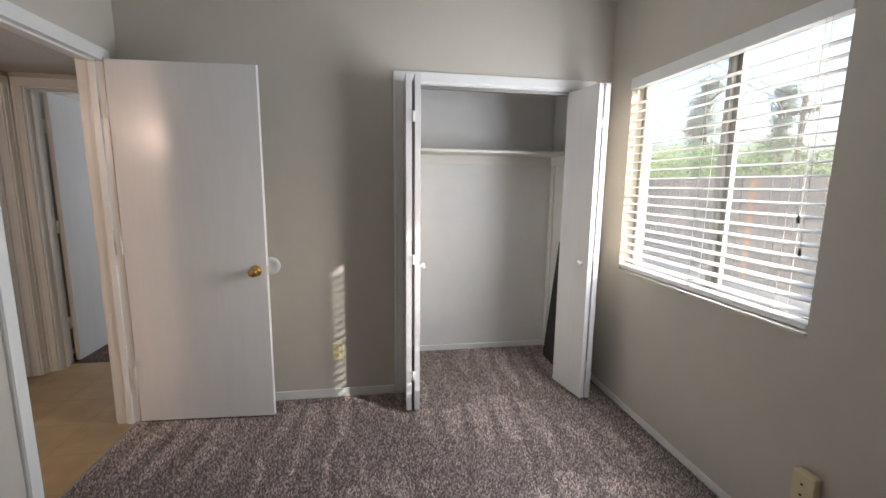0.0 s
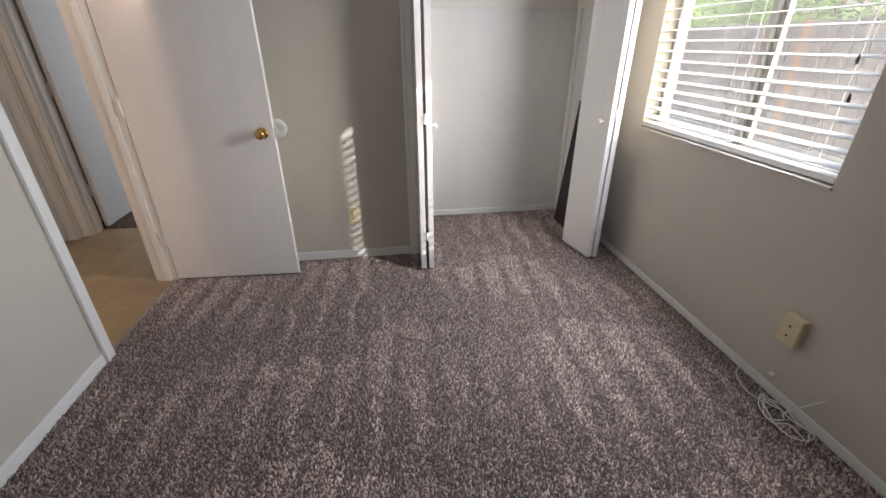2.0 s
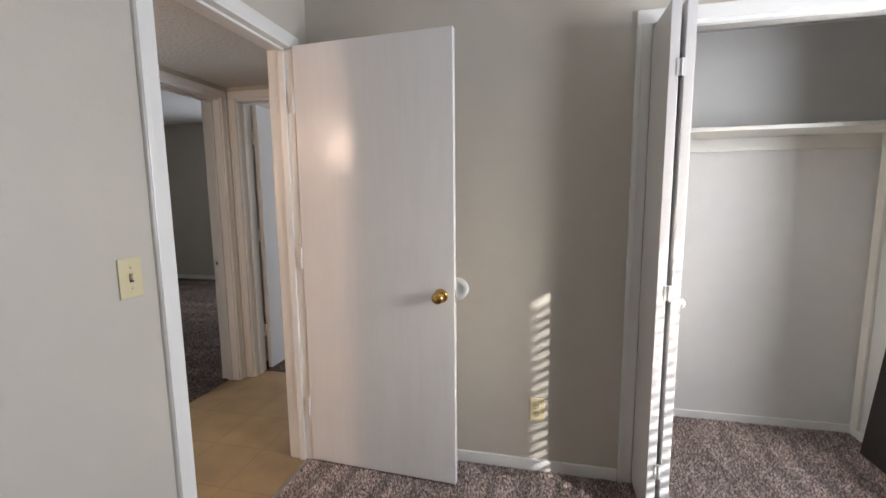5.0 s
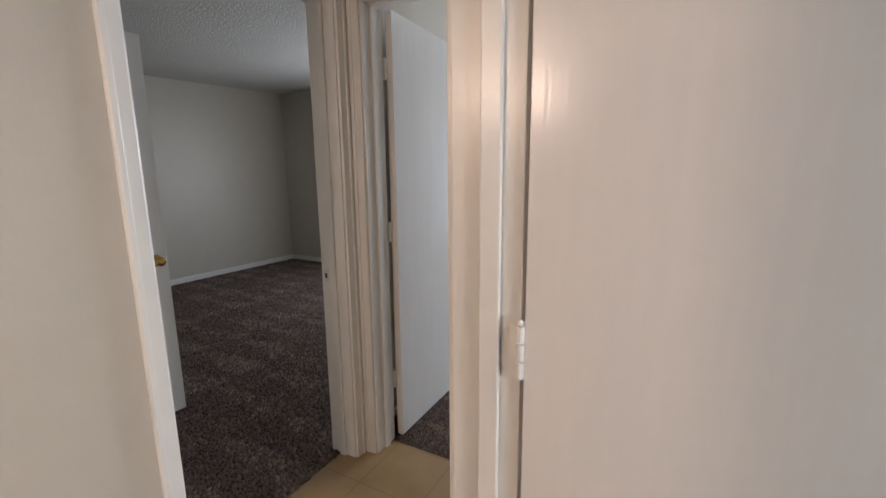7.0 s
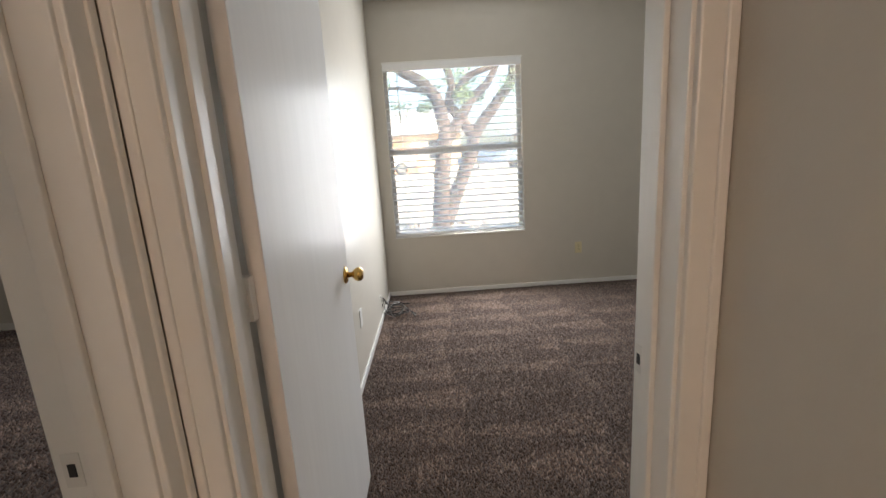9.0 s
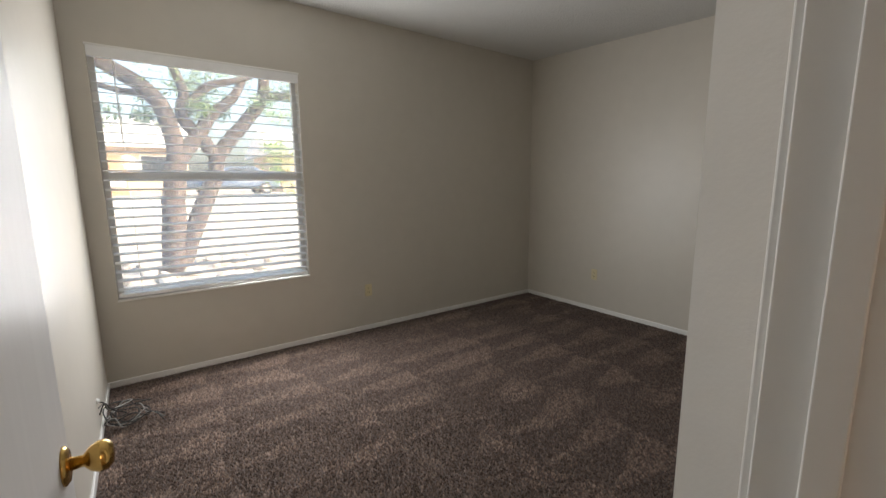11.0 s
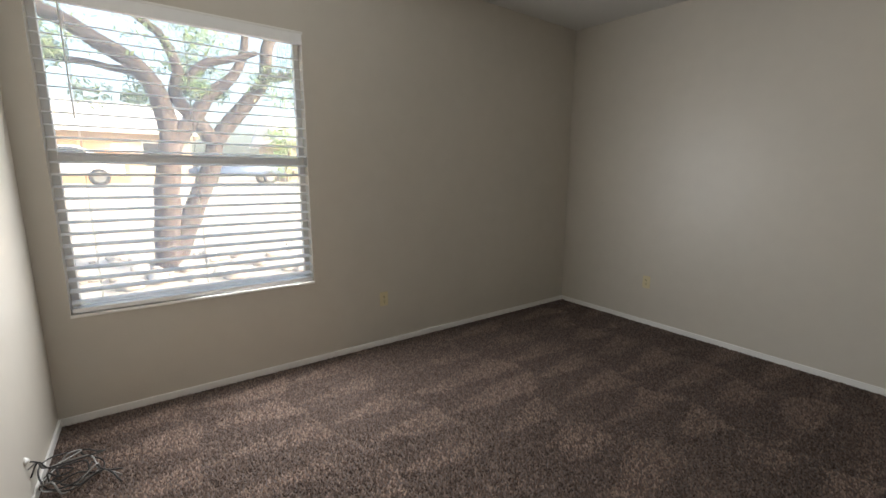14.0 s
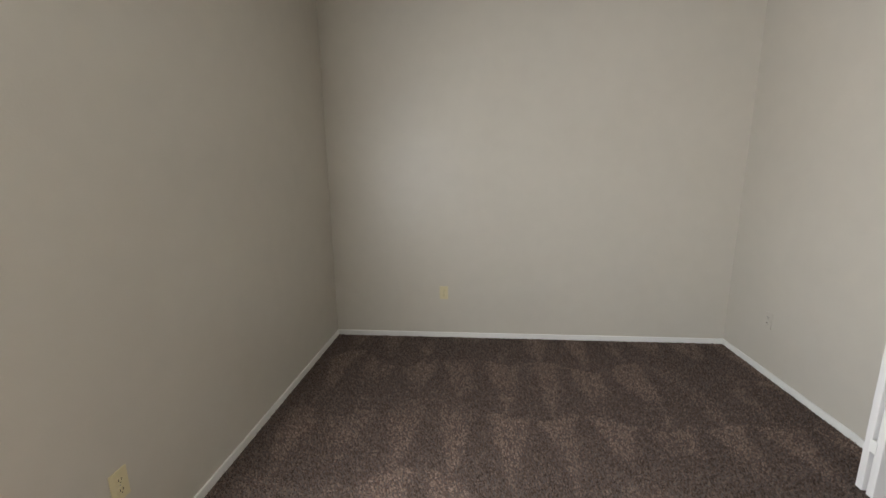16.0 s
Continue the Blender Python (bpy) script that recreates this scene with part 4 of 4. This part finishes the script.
rk = random.Random(12)
rock_meshes = []
for k in range(4):
    bm = bmesh.new()
    bmesh.ops.create_icosphere(bm, subdivisions=2, radius=1.0)
    for v in bm.verts:
        v.co *= 1 + 0.25 * noise.noise(v.co * 1.4 + Vector((k * 7, 0, 0)))
    rock_meshes.append(finish(bm, "rock", ROCK, True))
for k in range(90):
    s = rk.uniform(0.05, 0.14)
    o = new("rock", rock_meshes[k % 4])
    o.matrix_world = pose(rk.uniform(-4.2, 2.5), rk.uniform(10.6, 13.6), -0.155 + s * 0.45, 0, 0, rk.uniform(0, 360)) @ Matrix.Diagonal((s * rk.uniform(0.9, 1.5), s, s * 0.65, 1))
    tagged(o, "pale rounded landscape rock under the tree", "rock", "landscape rocks")


def shrub(name, at, size, count, leaf, mat_l, label, seed, cat="shrub"):
    r = random.Random(seed)
    s = thing(name, pose(*at), label, cat)
    cl = [((r.uniform(-1, 1) * size[0], r.uniform(-1, 1) * size[1], r.uniform(0.12, 0.9) * size[2]), r.uniform(0.16, 0.30) * size[2]) for _ in range(26)]
    bm = tube(bmesh.new(), [(0, 0, -0.1), (0.02, 0.01, size[2] * 0.3), (0.05, 0, size[2] * 0.6)], [0.06, 0.05, 0.02], 8)
    part("stem", bm, BARK, s)
    me = bpy.data.meshes.new("leaves")
    bm = foliage(bmesh.new(), cl, count, leaf, seed)
    bm.to_mesh(me)
    bm.free()
    me.materials.append(mat_l)
    o = new("leaves", me)
    o.parent = s
    return s


for i, (x, y, w, h) in enumerate(((9.2, 13.2, 1.3, 2.9), (9.0, 10.6, 1.2, 2.7), (9.4, 8.2, 1.3, 2.75), (9.0, 6.0, 1.2, 2.5), (9.6, 3.8, 1.2, 2.6), (10.5, 15.5, 1.4, 3.0))):
    shrub("hedge_bush", (x, y, -0.15), (0.9, w, h), 3800, 0.07, HEDGE, "bright green leafy bush behind the fence", 50 + i)
shrub("shrub", (3.2, 21.0 - 0.9, RISE - 0.15), (1.0, 0.8, 2.3), 3600, 0.06, HEDGE, "bright green round shrub by the road", 70)

# taller trees beyond the fence
rp = random.Random(5)
for k, (x, y, h) in enumerate(((14.5, 17.0, 6.2), (15.5, 14.3, 5.2), (17.0, 20.5, 5.0))):
    lim = [([(0, 0, -0.1), (0.1, 0, h * 0.5), (0.0, 0.1, h * 0.95)], 0.16, 0.04)]
    cl = [((rp.uniform(-0.9, 0.9) * (1.15 - z / h), rp.uniform(-0.9, 0.9) * (1.15 - z / h), z), rp.uniform(0.25, 0.5)) for z in [h * rp.uniform(0.35, 1.0) for _ in range(26)]]
    for q in range(6):
        a, z = rp.uniform(0, 6.28), h * rp.uniform(0.4, 0.85)
        lim.append(([(0.05, 0.02, z), (0.6 * math.cos(a), 0.6 * math.sin(a), z + 0.3), (1.0 * math.cos(a), 1.0 * math.sin(a), z + 0.4)], 0.05, 0.02))
    tree("pine_tree", (x, y, -0.15), lim, cl, 4200, 0.09, PINE, "tall loose dark green tree beyond the fence", 80 + k)

pole = thing("utility_pole", pose(14.0, 12.2, -0.15), "weathered wooden utility pole with crossarm and wires", "utility pole")
part("pole", tube(bmesh.new(), [(0, 0, 0), (0, 0, 4.6)], [0.10, 0.08], 10), POLE, pole)
part("crossarm", boxed((-0.06, -0.55, 4.0), (0.06, 0.55, 4.12)), POLE, pole)
for y in (-0.45, 0.0, 0.45):
    part("insulator", lathe(bmesh.new(), [(0.03, 4.12), (0.05, 4.17), (0.03, 4.24)], 10, Matrix.Translation((0, y, 0))), STEEL, pole)
for i, (yy, zz) in enumerate(((-0.45, 8.5), (0.0, 9.0))):
    pts = [(0, yy, 4.22), (-1.2, yy + 0.9, 5.0), (-2.8, yy + 2.0, 6.6), (-4.2, yy + 3.0, zz)]
    part("wire", tube(bmesh.new(), smooth_path(pts, 6), 0.014, 5), BLACK_CABLE, pole, "black overhead wire")
pts = [(0, 0.45, 4.22), (-1.4, -1.2, 3.2), (-3.0, -2.6, 2.9), (-5.0, -4.5, 3.2)]
part("wire", tube(bmesh.new(), smooth_path(pts, 6), 0.014, 5), BLACK_CABLE, pole, "black overhead wire")


def house(name, at, w, d, h, wall_mat, label, bays):
    hs = thing(name, pose(*at), label, "house")
    part("wall", boxed((0, 0, 0), (w, d, h)), wall_mat, hs)
    bm = bmesh.new()
    a = [bm.verts.new(p) for p in ((-0.6, -0.7, h), (w + 0.6, -0.7, h), (w + 0.6, d + 0.7, h), (-0.6, d + 0.7, h), (-0.6, d / 2, h + 2.0), (w + 0.6, d / 2, h + 2.0))]
    for f in ((0, 1, 5, 4), (2, 3, 4, 5), (1, 2, 5), (3, 0, 4), (0, 3, 2, 1)):
        bm.faces.new([a[i] for i in f])
    part("roof", bm, ROOF, hs)
    part("fascia", boxed((-0.62, -0.74, h - 0.06), (w + 0.62, -0.70, h + 0.12)), WHITE_FRAME, hs)
    for kind, x0, x1, z0, z1, mt in bays:
        o = part(kind, boxed((x0, -0.05, z0), (x1, 0.02, z1), 0.01), mt, hs)
        if kind == "window":
            part("frame", boxed((x0 - 0.06, -0.035, z0 - 0.06), (x1 + 0.06, 0.01, z1 + 0.06)), WHITE_FRAME, o)
    return hs


house("house", (-13.0, 32.0, RISE - 0.15), 13.5, 8.0, 2.6, STUCCO, "low tan stucco house with a pale roof across the road",
      [("garage_door", 7.2, 10.6, 0, 2.1, ORANGE_WALL), ("window", 11.3, 12.6, 0.9, 2.1, CAR_GLASS), ("window", 3.0, 4.6, 0.9, 2.1, CAR_GLASS), ("door", 5.3, 6.2, 0, 2.05, ORANGE_WALL)])
house("house", (6.0, 33.0, RISE - 0.15), 13.0, 8.0, 2.6, STUCCO, "low pale stucco house with a pale roof further down the road",
      [("window", 2.0, 3.6, 0.9, 2.1, CAR_GLASS), ("garage_door", 6.0, 9.0, 0, 2.1, WHITE_FRAME), ("window", 10.2, 11.6, 0.9, 2.1, CAR_GLASS)])


def car(name, m, paint, label):
    c = thing(name, m, label, "car")
    prof = [(-2.2, 0.35), (-2.25, 0.75), (-1.5, 0.92), (-0.95, 0.98), (-0.3, 1.45), (0.9, 1.47), (1.6, 1.05), (2.15, 0.98), (2.2, 0.4)]
    bm = bmesh.new()
    rows = [[bm.verts.new((x, y * (0.86 if z > 1.1 else 1.0), z)) for x, z in prof] for y in (-0.88, 0.88)]
    for i in range(len(prof)):
        j = (i + 1) % len(prof)
        bm.faces.new((rows[0][i], rows[0][j], rows[1][j], rows[1][i]))
    bm.faces.new(rows[0])
    bm.faces.new(rows[1][::-1])
    bmesh.ops.bevel(bm, geom=list(bm.edges), offset=0.05, segments=2, affect="EDGES")
    part("body", bm, paint, c, smooth=True)
    for s in (-1, 1):
        bm = bmesh.new()
        vs = [bm.verts.new((x, s * y, z)) for x, y, z in ((-0.75, 0.875, 1.02), (-0.28, 0.80, 1.40), (0.85, 0.80, 1.41), (1.35, 0.875, 1.05))]
        bm.faces.new(vs)
        ext = bmesh.ops.extrude_face_region(bm, geom=list(bm.faces))["geom"]
        bmesh.ops.translate(bm, verts=[v for v in ext if isinstance(v, bmesh.types.BMVert)], vec=(0, s * 0.02, 0))
        part("side_window", bm, CAR_GLASS, c)
        for x in (-1.35, 1.4):
            wh = part("wheel", lathe(bmesh.new(), [(0.22, 0), (0.31, 0.02), (0.33, 0.08), (0.33, 0.16), (0.31, 0.20), (0.22, 0.21)], 22, Matrix.Translation((x, s * 0.80 - 0.105, 0.33)) @ pose(0, 0, 0, -90)), TYRE, c)
            part("rim", lathe(bmesh.new(), [(0.20, 0), (0.19, 0.22)], 18, Matrix.Translation((x, s * 0.80 - 0.11, 0.33)) @ pose(0, 0, 0, -90)), STEEL, wh)
    return c


car("parked_car", pose(-4.6, 25.0, RISE - 0.125, 0, 0, 4), CAR_WHITE, "white car parked along the road")
car("parked_car", pose(2.2, 28.4, RISE - 0.15, 0, 0, 3), CAR_BLUE, "blue car parked before the house")
